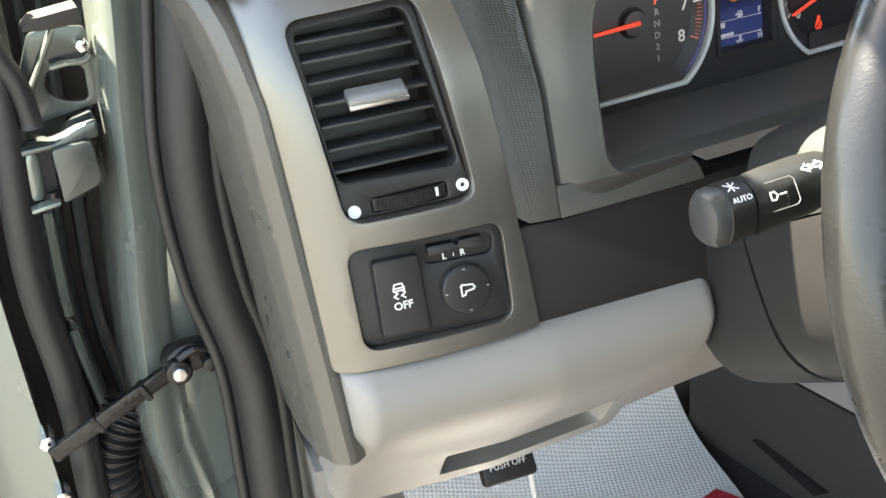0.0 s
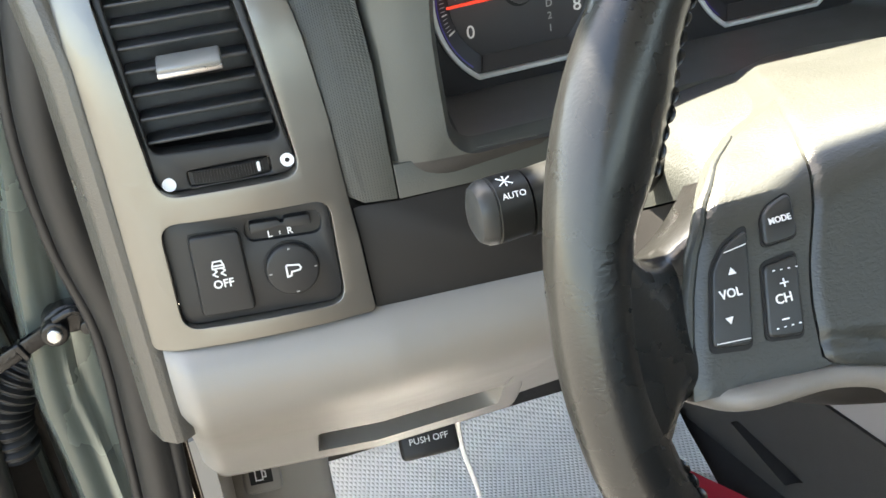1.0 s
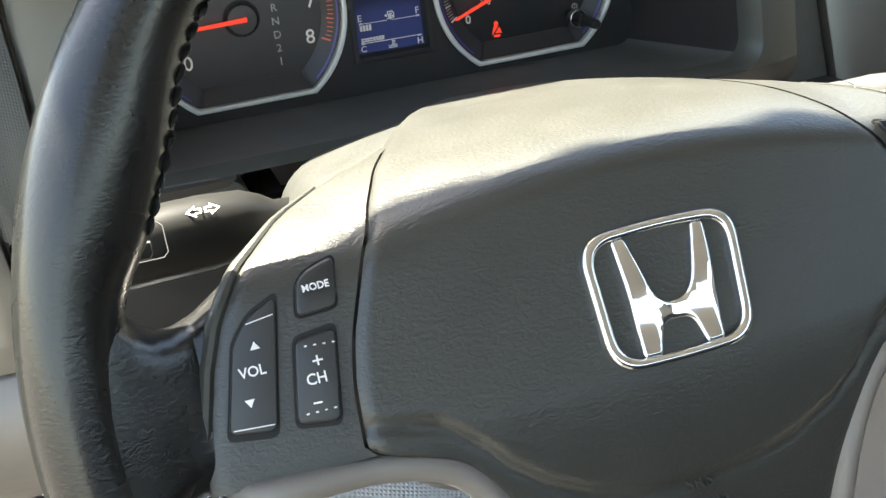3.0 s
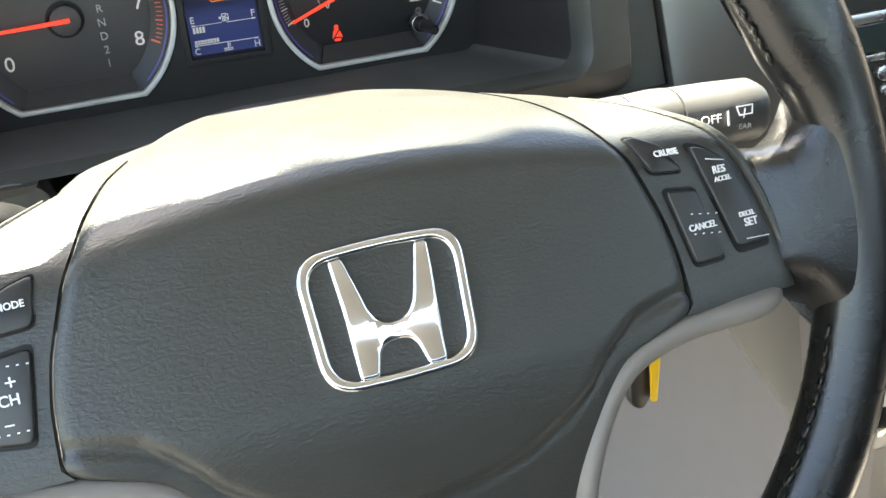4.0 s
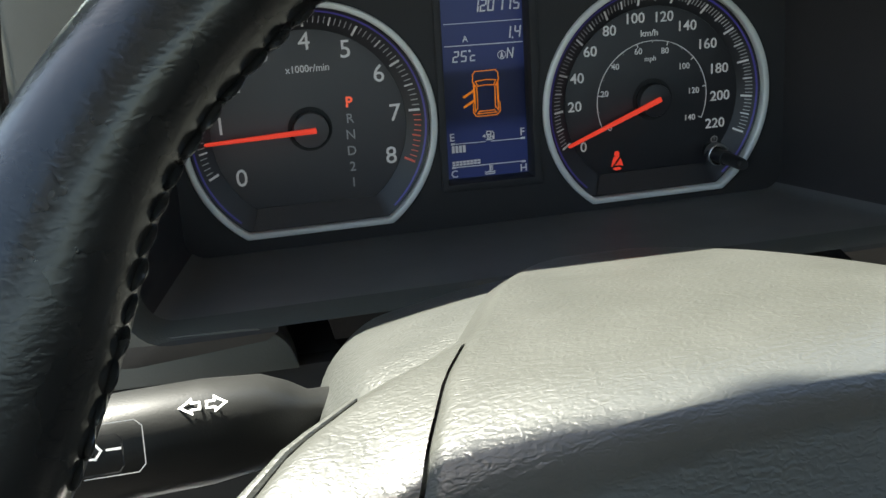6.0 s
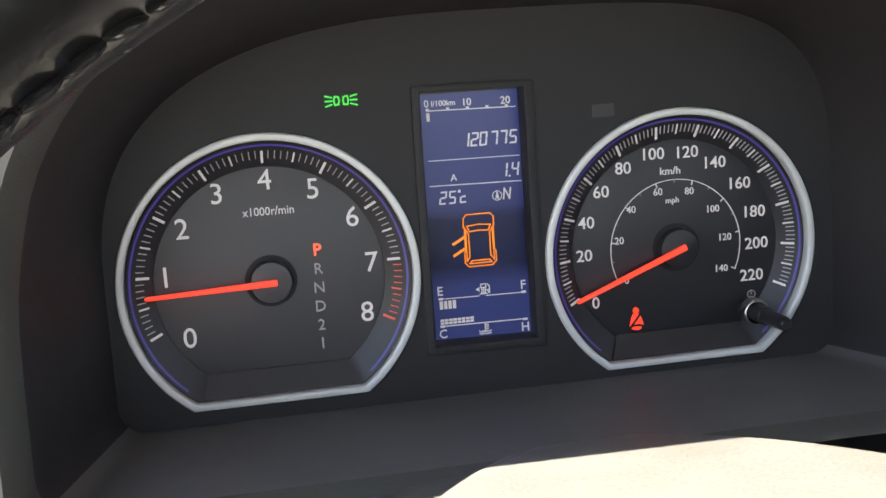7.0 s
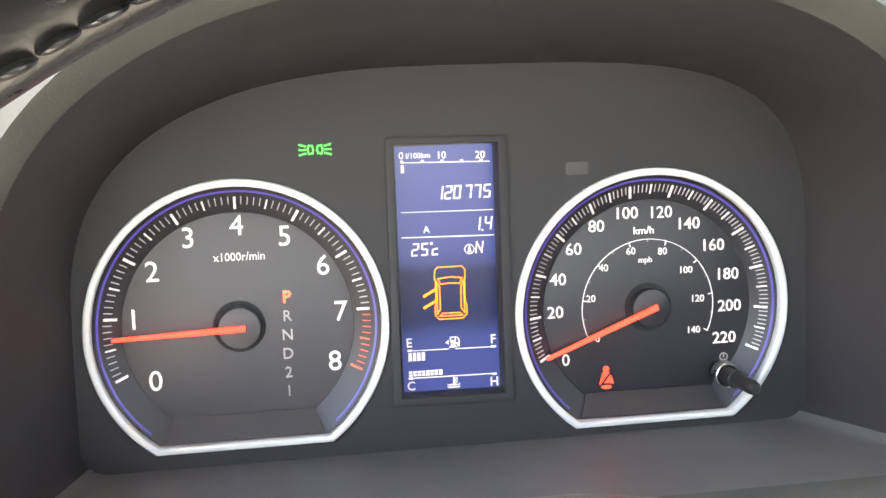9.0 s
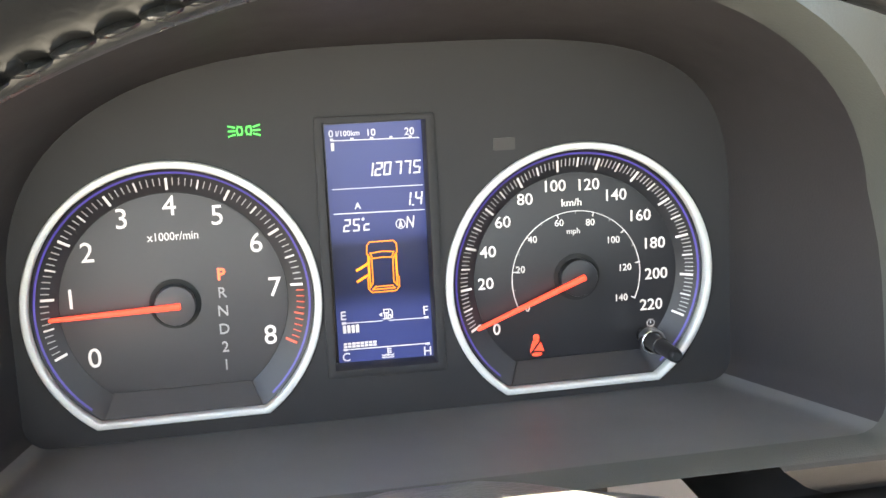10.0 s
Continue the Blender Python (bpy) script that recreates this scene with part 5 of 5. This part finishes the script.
for text, size, x, z, owner, d in (("OFF", 0.0042, -0.2752, 1.0400, esc, 0.0060), ("L", 0.0034, -0.2477, 1.0577, panel, 0.0003), ("R", 0.0034, -0.2378, 1.0576, panel, 0.0003)):
    ob = writing("letters", text, size, Matrix(), WHITE_PRINT, panel, bold=0.0001)
    ob.matrix_parent_inverse = panel.matrix_world.inverted()
    ob.matrix_basis = face_m(x, z, d)
art_on("selector_mark", [[(0, 0.0007), (0, -0.0007)]], 0.0004, WHITE_PRINT, panel, face_m(-0.2427, 1.0577, 0.0004))
art_on("skid_symbol", [loop([(-0.0028, 0.0), (-0.0020, 0.0024), (0.0020, 0.0024), (0.0028, 0.0), (0.0028, -0.0012), (-0.0028, -0.0012)]), [(-0.0028, 0.0002), (0.0028, 0.0002)], [(-0.0024, -0.0012), (-0.0010, -0.0026), (-0.0030, -0.0040), (-0.0012, -0.0054)], [(0.0016, -0.0012), (0.0030, -0.0026), (0.0010, -0.0040), (0.0028, -0.0054)]], 0.0008, WHITE_PRINT, panel, face_m(-0.2760, 1.0495, 0.0060))
art_on("mirror_symbol", [loop([(-0.0034, 0.0024), (-0.0026, 0.0030), (0.0030, 0.0022), (0.0038, 0.0006), (0.0030, -0.0004), (-0.0010, -0.0008), (-0.0016, -0.0026), (-0.0034, -0.0030)])], 0.0009, WHITE_PRINT, panel, face_m(-0.2408, 1.0402, 0.0064))
for a in range(0, 360, 90):
    art_on("direction_mark", [[(-0.0004, 0), (0.0004, 0)]], 0.0006, LIT_GREY, panel, face_m(-0.2410 + 0.0112 * math.cos(radians(a)), 1.0400 + 0.0112 * math.sin(radians(a)), 0.0064))

# ---- footwell ----
mat_bump = bpy.data.materials.new("quilted_white_film")
mat_bump.use_nodes = True
t = mat_bump.node_tree
pb = t.nodes["Principled BSDF"]
pb.inputs["Base Color"].default_value, pb.inputs["Roughness"].default_value = (0.90, 0.90, 0.90, 1), 0.38
co = t.nodes.new("ShaderNodeTexCoord")
heights = []
for turn_deg in (20, 110):
    mp = t.nodes.new("ShaderNodeMapping")
    mp.inputs["Rotation"].default_value = (0, 0, radians(turn_deg))
    wv = t.nodes.new("ShaderNodeTexWave")
    wv.inputs["Scale"].default_value, wv.inputs["Distortion"].default_value = 63, 0.15
    t.links.new(co.outputs["Object"], mp.inputs[0])
    t.links.new(mp.outputs[0], wv.inputs["Vector"])
    heights.append(wv)
mul = t.nodes.new("ShaderNodeMath")
mul.operation = "MULTIPLY"
t.links.new(heights[0].outputs[1], mul.inputs[0])
t.links.new(heights[1].outputs[1], mul.inputs[1])
bp = t.nodes.new("ShaderNodeBump")
bp.inputs["Strength"].default_value, bp.inputs["Distance"].default_value = 0.65, 0.0020
t.links.new(mul.outputs[0], bp.inputs["Height"])
t.links.new(bp.outputs[0], pb.inputs["Normal"])


def mat_shape(u, v):
    x = -0.20 + 0.44 * u
    y = 0.30 + 0.475 * v
    z = 0.468 + 0.004 * noise.noise(Vector((x * 9, y * 9, 0))) + 0.10 * max(0, (y - 0.66) / 0.1) ** 2 * 0.35
    return Vector((x - 0.09 * (1 - v) * u, y, z))


film = part("floor_film", sheet(mat_shape, 40, 40, (0, 0, -0.001)), mat_bump)
tagged(film, "white quilted protective film laid on the footwell carpet", "floor mat")
own("red_print", prism([(0.180, 0.593), (0.215, 0.52), (0.14, 0.48), (0.105, 0.575)], 0.474, 0.4748), RED_PRINT, film, "red printed patch")
pedal = thing("parking_brake_pedal", pose(-0.143, 0.44, 0.754), "black rubber parking brake pedal with worn white lettering", "pedal")
own("pad", box(0.048, 0.012, 0.044, 0.004, 3, at=pose(-0.141, 0.443, 0.752, -35, 0, -6)), RUBBER, pedal)
own("arm", tube([(-0.143, 0.45, 0.765), (-0.143, 0.48, 0.86), (-0.143, 0.52, 0.95)], 0.007, 10), DARK, pedal)
ob = writing("letters", "PUSH OFF", 0.0053, Matrix(), WHITE_PRINT, pedal)
ob.matrix_parent_inverse = pedal.matrix_world.inverted()
ob.matrix_basis = pose(-0.141, 0.443, 0.752, -35, 0, -6) @ pose(0, -0.0063, -0.008, 90)
# a thin white tube stands in for a crease in the floor film
cable = tube(smooth_path([(-0.112, 0.45, 0.76), (-0.106, 0.47, 0.70), (-0.085, 0.51, 0.60), (-0.075, 0.53, 0.475)]), 0.0024, 8)
tagged(part("cord", cable, WHITE_PRINT), "thin white tube standing in for a crease in the footwell film", "cord")

console = thing("centre_console", pose(0.42, 0.1, 0.5), "taupe-grey centre console with light grey side", "console")
def console_side(z0, z1, out):
    return sheet(lambda u, v: (0.232 + 0.075 * u + 0.006 * math.sin(3 * v) - out, 0.72 - 0.58 * u, z0 + (z1 - z0) * v), 24, 10, (0.012, 0, 0))


own("side", console_side(0.618, 0.98, 0.0), MAUVE, console, "mauve-grey console side")
own("carpet_side", console_side(0.44, 0.616, 0.003), CARPET, console, "dark carpeted foot of the console")
own("foot_rest", sheet(lambda u, v: (0.285 - 0.045 * u + 0.004 * math.sin(u * 3.1), 0.60 - 0.10 * v, 0.46 + 0.05 * math.sin(u * 1.57) ** 0.5 * (1 - 0.2 * v)), 10, 10, (0, 0.006, 0)), CARPET, console, "raised carpeted edge")
own("top", sheet(lambda u, v: (0.33 + 0.26 * u, 0.20 - 0.50 * v, 0.72 - 0.06 * v - 0.02 * math.cos(u * 3.1)), 16, 12, (0, 0, -0.02)), BEIGE, console, "light grey console top")
own("front_trim", prism(rounded([(0.232, 0.950), (0.2500, 0.9270), (0.2640, 0.9050), (0.2960, 0.8500), (0.3310, 0.7930), (0.400, 0.700), (0.600, 0.690), (0.600, 0.862), (0.336, 0.862), (0.333, 0.943), (0.262, 0.953)], 0.004, 3), -0.012, 0.0035, b=0.002, seg=3, ways=F), BEIGE, console, "light grey-beige front trim of the console")
own("gear_lever", tube([(0.338, 0.17, 0.845), (0.338, 0.14, 0.87)], 0.010, 14), DARK, console, "dark gear lever sleeve")
own("gear_knob", loft([[Vector((0.338 + r * math.cos(a), 0.175 - 0.55 * h + r * 0.9 * math.sin(a) * 0.84, 0.850 + h + r * 0.45 * math.sin(a))) for a in [2 * math.pi * i / 28 for i in range(28)]] for h, r in ((0.0, 0.012), (0.014, 0.018), (0.034, 0.0235), (0.056, 0.0255), (0.074, 0.0235), (0.086, 0.016), (0.090, 0.005))]), SUN_PALE, console, "silver gear knob, paled as if in full sun")
own("latch", prism(rounded([(0.3440, 0.8380), (0.3680, 0.8340), (0.3740, 0.8100), (0.3480, 0.8090)], 0.004), 0.0030, 0.0085, b=0.002, seg=3, ways=F), TABG, console, "grey release plate")
own("latch_button", prism(circle(0.3600, 0.8235, 0.0042, 20), 0.008, 0.0100, b=0.0008, ways=F), SATIN, console, "silver button")

radio = thing("car_radio", pose(0.43, 0.25, 1.0), "black car radio with a silver-framed screen and buttons", "radio")
own("body", prism(rounded([(0.335, 1.14), (0.58, 1.14), (0.58, 0.865), (0.335, 0.865)], 0.004), -0.02, 0.002, b=0.001, ways=F), DARK, radio)
own("screen", prism(rounded([(0.3431, 1.0785), (0.55, 1.0785), (0.55, 1.0623), (0.3508, 1.0623)], 0.0015), 0.002, 0.0034, b=0.0005, ways=F), TEAL, radio, "dark teal screen strip")
for z0, z1, x in ((1.0857, 1.0796, 0.3393), (1.0615, 1.0575, 0.3508), (1.1072, 1.1043, 0.3355)):
    own("silver_bar", prism([(x, z0), (0.56, z0), (0.56, z1), (x + 0.002, z1)], 0.002, 0.0046, b=0.0006, ways=F), SATIN, radio, "satin silver bar")
for x, z, r in ((0.3642, 1.0503, 0.0046), (0.3651, 1.0403, 0.0030), (0.3852, 1.0083, 0.0042), (0.3919, 1.0049, 0.0022), (0.3804, 0.9887, 0.0040), (0.389, 0.9657, 0.0040)):
    own("knob", prism(circle(x, z, r, 20), 0.002, 0.007, b=0.001, ways=F), SATIN, radio, "small silver button")
for x, z, w, h in ((0.3795, 1.0403, 0.030, 0.024), (0.4139, 1.0403, 0.030, 0.024)):
    own("button_frame", prism(rounded([(x, z), (x + w, z), (x + w, z - h), (x, z - h)], 0.002), 0.002, 0.0055, [rounded([(x + 0.0035, z - 0.0030), (x + w - 0.0035, z - 0.0030), (x + w - 0.0035, z - h + 0.0030), (x + 0.0035, z - h + 0.0030)], 0.001)], b=0.0008, ways=F), SATIN, radio, "silver button frame")
    own("button", prism(rounded([(x + 0.0038, z - 0.0033), (x + w - 0.0038, z - 0.0033), (x + w - 0.0038, z - h + 0.0033), (x + 0.0038, z - h + 0.0033)], 0.001), 0.002, 0.0062, b=0.0008, ways=F), KEY, radio)
for z in (0.9963, 0.981, 0.9581, 0.9409, 0.9237, 0.9046):
    own("button", prism(rounded([(0.3909, z), (0.4272, z), (0.4272, z - 0.0125), (0.3909, z - 0.0125)], 0.002), 0.002, 0.0058, b=0.0008, ways=F), KEY, radio)
ob = on_thing(writing("letters", "OFF", 0.0040, Matrix(), WHITE_PRINT, radio), radio)
ob.matrix_basis = Matrix.Translation(F(0.401, 0.9522, 0.0064)) @ pose(0, 0, 0, 90 - 9.2)

# ---- door opening ----
pillar = thing("door_pillar", pose(-0.40, 0.45, 0.5), "grey-green painted front door pillar of the car", "car body")


def pillar_shape(u, v):
    z = 0.55 + 0.95 * v
    left = interp(z, [(0.55, -0.40), (0.842, -0.411), (0.892, -0.415), (0.991, -0.404), (1.048, -0.393), (1.121, -0.383), (1.187, -0.372), (1.5, -0.33)])
    right = left + 0.075
    x = left + (right - left) * u
    fold = 0.012 * math.exp(-((u - 0.36) / 0.09) ** 2)
    step = min(1, max(0, (u - 0.40 - 0.05 * math.sin(9 * v)) / 0.09))
    return Vector((x, 0.452 - 0.045 * min(1, u / 0.12) ** 0.5 + fold * 0.4 + 0.010 * step * step * (3 - 2 * step) + 0.014 * u, z))


own("jamb", sheet(pillar_shape, 30, 40, (0.0, 0.05, 0)), PAINT, pillar, "painted door jamb with a pressed fold")
# unseen pillar skin, added to keep the sun off the knee panel's corner
own("sun_blocker", sheet(lambda u, v: (-0.52 + 0.17 * u + 0.03 * v, 0.43 - 0.03 * math.sin(math.pi * u) - 0.10 * v, 1.34 + 0.30 * v), 12, 10, (0, 0.06, 0)), PAINT, pillar, "unseen painted pillar skin added to keep sun off the knee panel")
strip_path = smooth_path([(-0.30, 0.33, 1.34), (-0.316, 0.352, 1.25), (-0.330, 0.362, 1.185), (-0.3455, 0.365, 1.10), (-0.346, 0.37, 1.02), (-0.337, 0.375, 0.95), (-0.341, 0.378, 0.86), (-0.35, 0.378, 0.70), (-0.35, 0.37, 0.55)], 8)
seal = thing("weather_strip", pose(-0.34, 0.37, 0.9), "black rubber weather strip along the door opening", "weather strip")
own("bulb", tube(strip_path, 0.0155, 14, 1.25, up=(0, 1, 0)), RUBBER, seal, "soft black rubber bulb")
own("lip", tube([p + Vector((-0.0185, 0.006, 0)) for p in strip_path], 0.0042, 10, up=(0, 1, 0)), RUBBER, seal, "thin black rubber lip")
own("inner_lip", tube([p + Vector((0.013, -0.012, 0)) for p in strip_path], 0.0050, 10, up=(0, 1, 0)), RUBBER, seal, "thin black rubber lip")

side_trim = part("kick_trim", sheet(lambda u, v: (-0.318 + 0.02 * u * v, 0.335 + 0.28 * u, 0.52 + 0.36 * v), 8, 10, (0.012, 0, 0)), BEIGE)
tagged(side_trim, "light grey-beige kick panel below the dashboard's end", "trim")
LEVER_M = pose(-0.276, 0.460, 0.750, -20, 0, -8)
release = thing("fuel_release", pose(-0.276, 0.46, 0.73), "light grey fuel lid release lever with a white pump symbol", "lever")
own("lever", box(0.030, 0.018, 0.038, 0.004, 3, at=LEVER_M), BEIGE, release)
own("label_plate", box(0.018, 0.001, 0.0165, 0.0004, at=LEVER_M @ pose(0, -0.0095, -0.002)), SOCKET, release, "black label")
art_on("pump_symbol", [loop([(-0.004, 0.0048), (0.0014, 0.0048), (0.0014, -0.0048), (-0.004, -0.0048)]), [(0.0014, 0.0028), (0.004, 0.0014), (0.004, -0.0028), (0.0014, -0.0028)]], 0.0011, WHITE_PRINT, release, LEVER_M @ pose(0, -0.0105, -0.002, 90))

own("housing", box(0.085, 0.030, 0.16, 0.008, 3, at=pose(-0.262, 0.492, 0.69, -8, 0, -8)), BEIGE, release, "light grey-beige lever housing")

door = thing("open_car_door", pose(-0.50, 0.47, 0.5), "open grey-green front door seen at its hinged edge", "car door")
own("shell", sheet(lambda u, v: (-0.462 - 0.45 * u - 0.012 * math.sin(3 * v), 0.455 - 0.10 * u - 0.012 * math.exp(-(u / 0.03) ** 2), 0.42 + 0.82 * v), 30, 20, (0, 0.11, 0)), PAINT, door, "painted inner door shell")
own("edge_seal", tube(smooth_path([(-0.420, 0.44, 1.32), (-0.434, 0.432, 1.15), (-0.449, 0.43, 1.03), (-0.449, 0.432, 0.93), (-0.458, 0.434, 0.80), (-0.462, 0.44, 0.60)]), 0.0105, 12, up=(0, 1, 0)), RUBBER, door, "black rubber door seal")
own("window_edge", tube([(-0.425, 0.46, 1.24), (-0.50, 0.455, 1.235)], 0.01, 10), RUSTY_BROWN, door)
# near-black brown panel with dark green folds, behind the hinges
cavity = thing("wing_inner_panel", pose(-0.43, 0.535, 0.45), "dark brown cavity behind the hinges with folded flanges", "car body")
own("panel", box(0.20, 0.02, 0.95, at=pose(-0.43, 0.545, 0.85)), RUSTY_BROWN, cavity, "dark brown sheet metal")
for x, y, r in ((-0.441, 0.520, 0.0045), (-0.427, 0.526, 0.0035), (-0.413, 0.522, 0.0050)):
    own("flange", tube(smooth_path([(x + 0.020, y, 1.20), (x + 0.006, y, 1.05), (x - 0.004, y, 0.95), (x, y, 0.85), (x + 0.004, y, 0.60)]), r, 8, 1.8, up=(0, 1, 0)), CAVITY_PAINT, cavity, "dark green folded flange")
own("clip", box(0.010, 0.012, 0.014, 0.002, 2, at=pose(-0.405, 0.520, 1.045)), RUBBER, cavity, "small black clip")
own("rod", tube(smooth_path([(-0.430, 0.50, 1.04), (-0.436, 0.50, 0.95), (-0.428, 0.50, 0.85)]), 0.004, 8), PAINT, door)

flat = lambda x, z, y: Vector((x, y, z))
hinge = part("door_hinge", prism(rounded([(-0.4167, 1.1083), (-0.3931, 1.1090), (-0.3925, 1.0812), (-0.4178, 1.0745)], [0.003, 0.006, 0.007, 0.002]), 0.410, 0.470, b=0.0022, seg=3, ways=flat), HINGE, None, "dusty green upper door hinge block")
hinge.parent = pillar
hinge.matrix_parent_inverse = pillar.matrix_world.inverted()
own("top_plate", prism(rounded([(-0.4330, 1.1108), (-0.4141, 1.1104), (-0.3993, 1.1166), (-0.3869, 1.1189), (-0.3880, 1.1085), (-0.4336, 1.1070)], 0.0025), 0.415, 0.468, b=0.0012, ways=flat), HINGE, hinge, "scratched top plate")
own("slot", prism([(-0.4255, 1.1068), (-0.4164, 1.1061), (-0.4196, 1.0730), (-0.4290, 1.0740)], 0.428, 0.462, ways=flat), SOCKET, hinge, "dark slot in the hinge")
own("knuckle", tube([(-0.4300, 0.4300, 1.1050), (-0.4300, 0.4300, 1.1010), (-0.4322, 0.4300, 1.0790), (-0.4326, 0.4300, 1.0755)], [0.0050, 0.0062, 0.0062, 0.0050], 16, up=(0, 1, 0)), PAINT, hinge, "pale hinge knuckle")
own("foot_plate", box(0.0180, 0.030, 0.0028, 0.0010, 2, at=pose(-0.4285, 0.430, 1.0728, 0, -4, 0)), PAINT, hinge)
own("pin", tube([(-0.4225, 0.424, 1.0790), (-0.4225, 0.424, 1.0735)], 0.0036, 14, up=(0, 1, 0)), GREASE, hinge, "greasy hinge pin")
BLOB = rounded([(-0.4048, 1.1480), (-0.3834, 1.1455), (-0.3860, 1.1229), (-0.3987, 1.1250), (-0.4076, 1.1306), (-0.4097, 1.1383)], 0.0055, 5)
own("upper_bracket", prism(rounded([(-0.4265, 1.1374), (-0.4108, 1.1700), (-0.3973, 1.1722), (-0.3778, 1.1680), (-0.3772, 1.1210), (-0.4024, 1.1180), (-0.4180, 1.1165)], 0.003), 0.446, 0.450, [BLOB], b=0.0009, ways=flat), HINGE, hinge, "stamped painted bracket with a dark opening")
own("bracket_flange", tube([(-0.3959, 0.444, 1.1715), (-0.4059, 0.443, 1.1565), (-0.4172, 0.443, 1.1390)], 0.0022, 10, 1.4, up=(0, 1, 0)), PAINT, hinge, "pale folded flange")
own("bracket_lip", tube(smooth_path([(-0.3790, 0.440, 1.1520), (-0.3841, 0.440, 1.1492), (-0.3940, 0.440, 1.1500), (-0.4035, 0.441, 1.1490)]), 0.0022, 10, 1.2, up=(0, 1, 0)), PAINT, hinge, "pale rolled lip")
own("bolt", prism(circle(-0.3826, 1.1600, 0.0042, 6), 0.430, 0.446, b=0.0006, ways=flat), CHROME, hinge, "shiny bolt head")
own("upper_arm", prism(rounded([(-0.4075, 1.1830), (-0.3799, 1.1850), (-0.3800, 1.1752), (-0.4020, 1.1752), (-0.4140, 1.1770)], 0.0025), 0.420, 0.445, b=0.0016, ways=flat), RUSTY_BROWN, hinge, "rusty dark hinge arm")
own("check_arm", tube(smooth_path([(-0.4320, 0.422, 1.1850), (-0.4290, 0.422, 1.1650), (-0.4235, 0.422, 1.1450), (-0.4225, 0.422, 1.1215)]), [0.0062] * 24 + [0.0072], 12, up=(0, 1, 0)), RUBBER, hinge, "dark sleeved hinge rod")

strap = thing("door_check_strap", pose(-0.38, 0.43, 0.935), "greasy black steel door check strap between pillar and door", "door check")
P0, P1 = Vector((-0.376, 0.397, 0.9520)), Vector((-0.470, 0.404, 0.9150))
LEAN = Matrix.Rotation(-math.atan2(P0.z - P1.z, P0.x - P1.x), 4, "Y")
own("bar", box(0.101, 0.006, 0.0115, 0.0016, 2, at=Matrix.Translation((P0 + P1) / 2) @ LEAN), GREASE, strap, "dark greasy bar")
own("bar_rib", box(0.072, 0.0076, 0.0040, 0.0012, 2, at=Matrix.Translation(P0 + (P1 - P0) * 0.60) @ LEAN), GREASE, strap, "raised rib along the bar")
for f in (0.30, 0.66, 0.94):
    own("notch", box(0.0045, 0.0095, 0.0135, 0.001, 1, at=Matrix.Translation(P0 + (P1 - P0) * f) @ LEAN), GREASE, strap)
own("pivot", prism(circle(P0.x - 0.0045, P0.z - 0.0010, 0.0088, 28), 0.388, 0.418, b=0.0018, seg=3, ways=flat), GREASE, strap, "round greasy rivet boss")
own("rivet", prism(circle(P0.x - 0.0045, P0.z - 0.0005, 0.0050, 24), 0.384, 0.389, b=0.0014, seg=3, ways=flat), SATIN, strap, "worn rivet head")
own("bracket", prism(rounded([(-0.388, 0.9590), (-0.374, 0.9660), (-0.360, 0.9640), (-0.352, 0.9560), (-0.356, 0.9470), (-0.372, 0.9440)], 0.005), 0.396, 0.409, b=0.003, seg=3, ways=flat), GREASE, strap, "greasy pivot bracket")
own("bracket_arm", tube(smooth_path([(-0.379, 0.391, 0.9600), (-0.368, 0.390, 0.9640), (-0.359, 0.391, 0.9610), (-0.354, 0.392, 0.9540)]), 0.0030, 10, up=(0, 1, 0)), GREASE, strap, "curved greasy arm")
own("bracket_bolt", prism(circle(-0.3600, 0.9500, 0.0052, 20), 0.388, 0.398, b=0.0014, ways=flat), GREASE, strap)
for x, z in ((-0.4705, 0.921), (-0.4725, 0.877)):
    own("door_bolt", prism(circle(x, z, 0.0055, 6), 0.405, 0.425, b=0.0008, ways=lambda x, z, y: Vector((x, y, z))), CHROME, door, "shiny bolt head")
boot = []
bp0 = smooth_path([(-0.412, 0.455, 0.905), (-0.425, 0.450, 0.890), (-0.437, 0.448, 0.868), (-0.440, 0.448, 0.835)], 24)
own_boot = part("wiring_boot", tube(bp0, [0.0165 + 0.0022 * math.sin(i * 1.05) for i in range(len(bp0))], 18, up=(0, 1, 0)), RUBBER)
tagged(own_boot, "black corrugated rubber wiring boot between body and door", "cable boot")
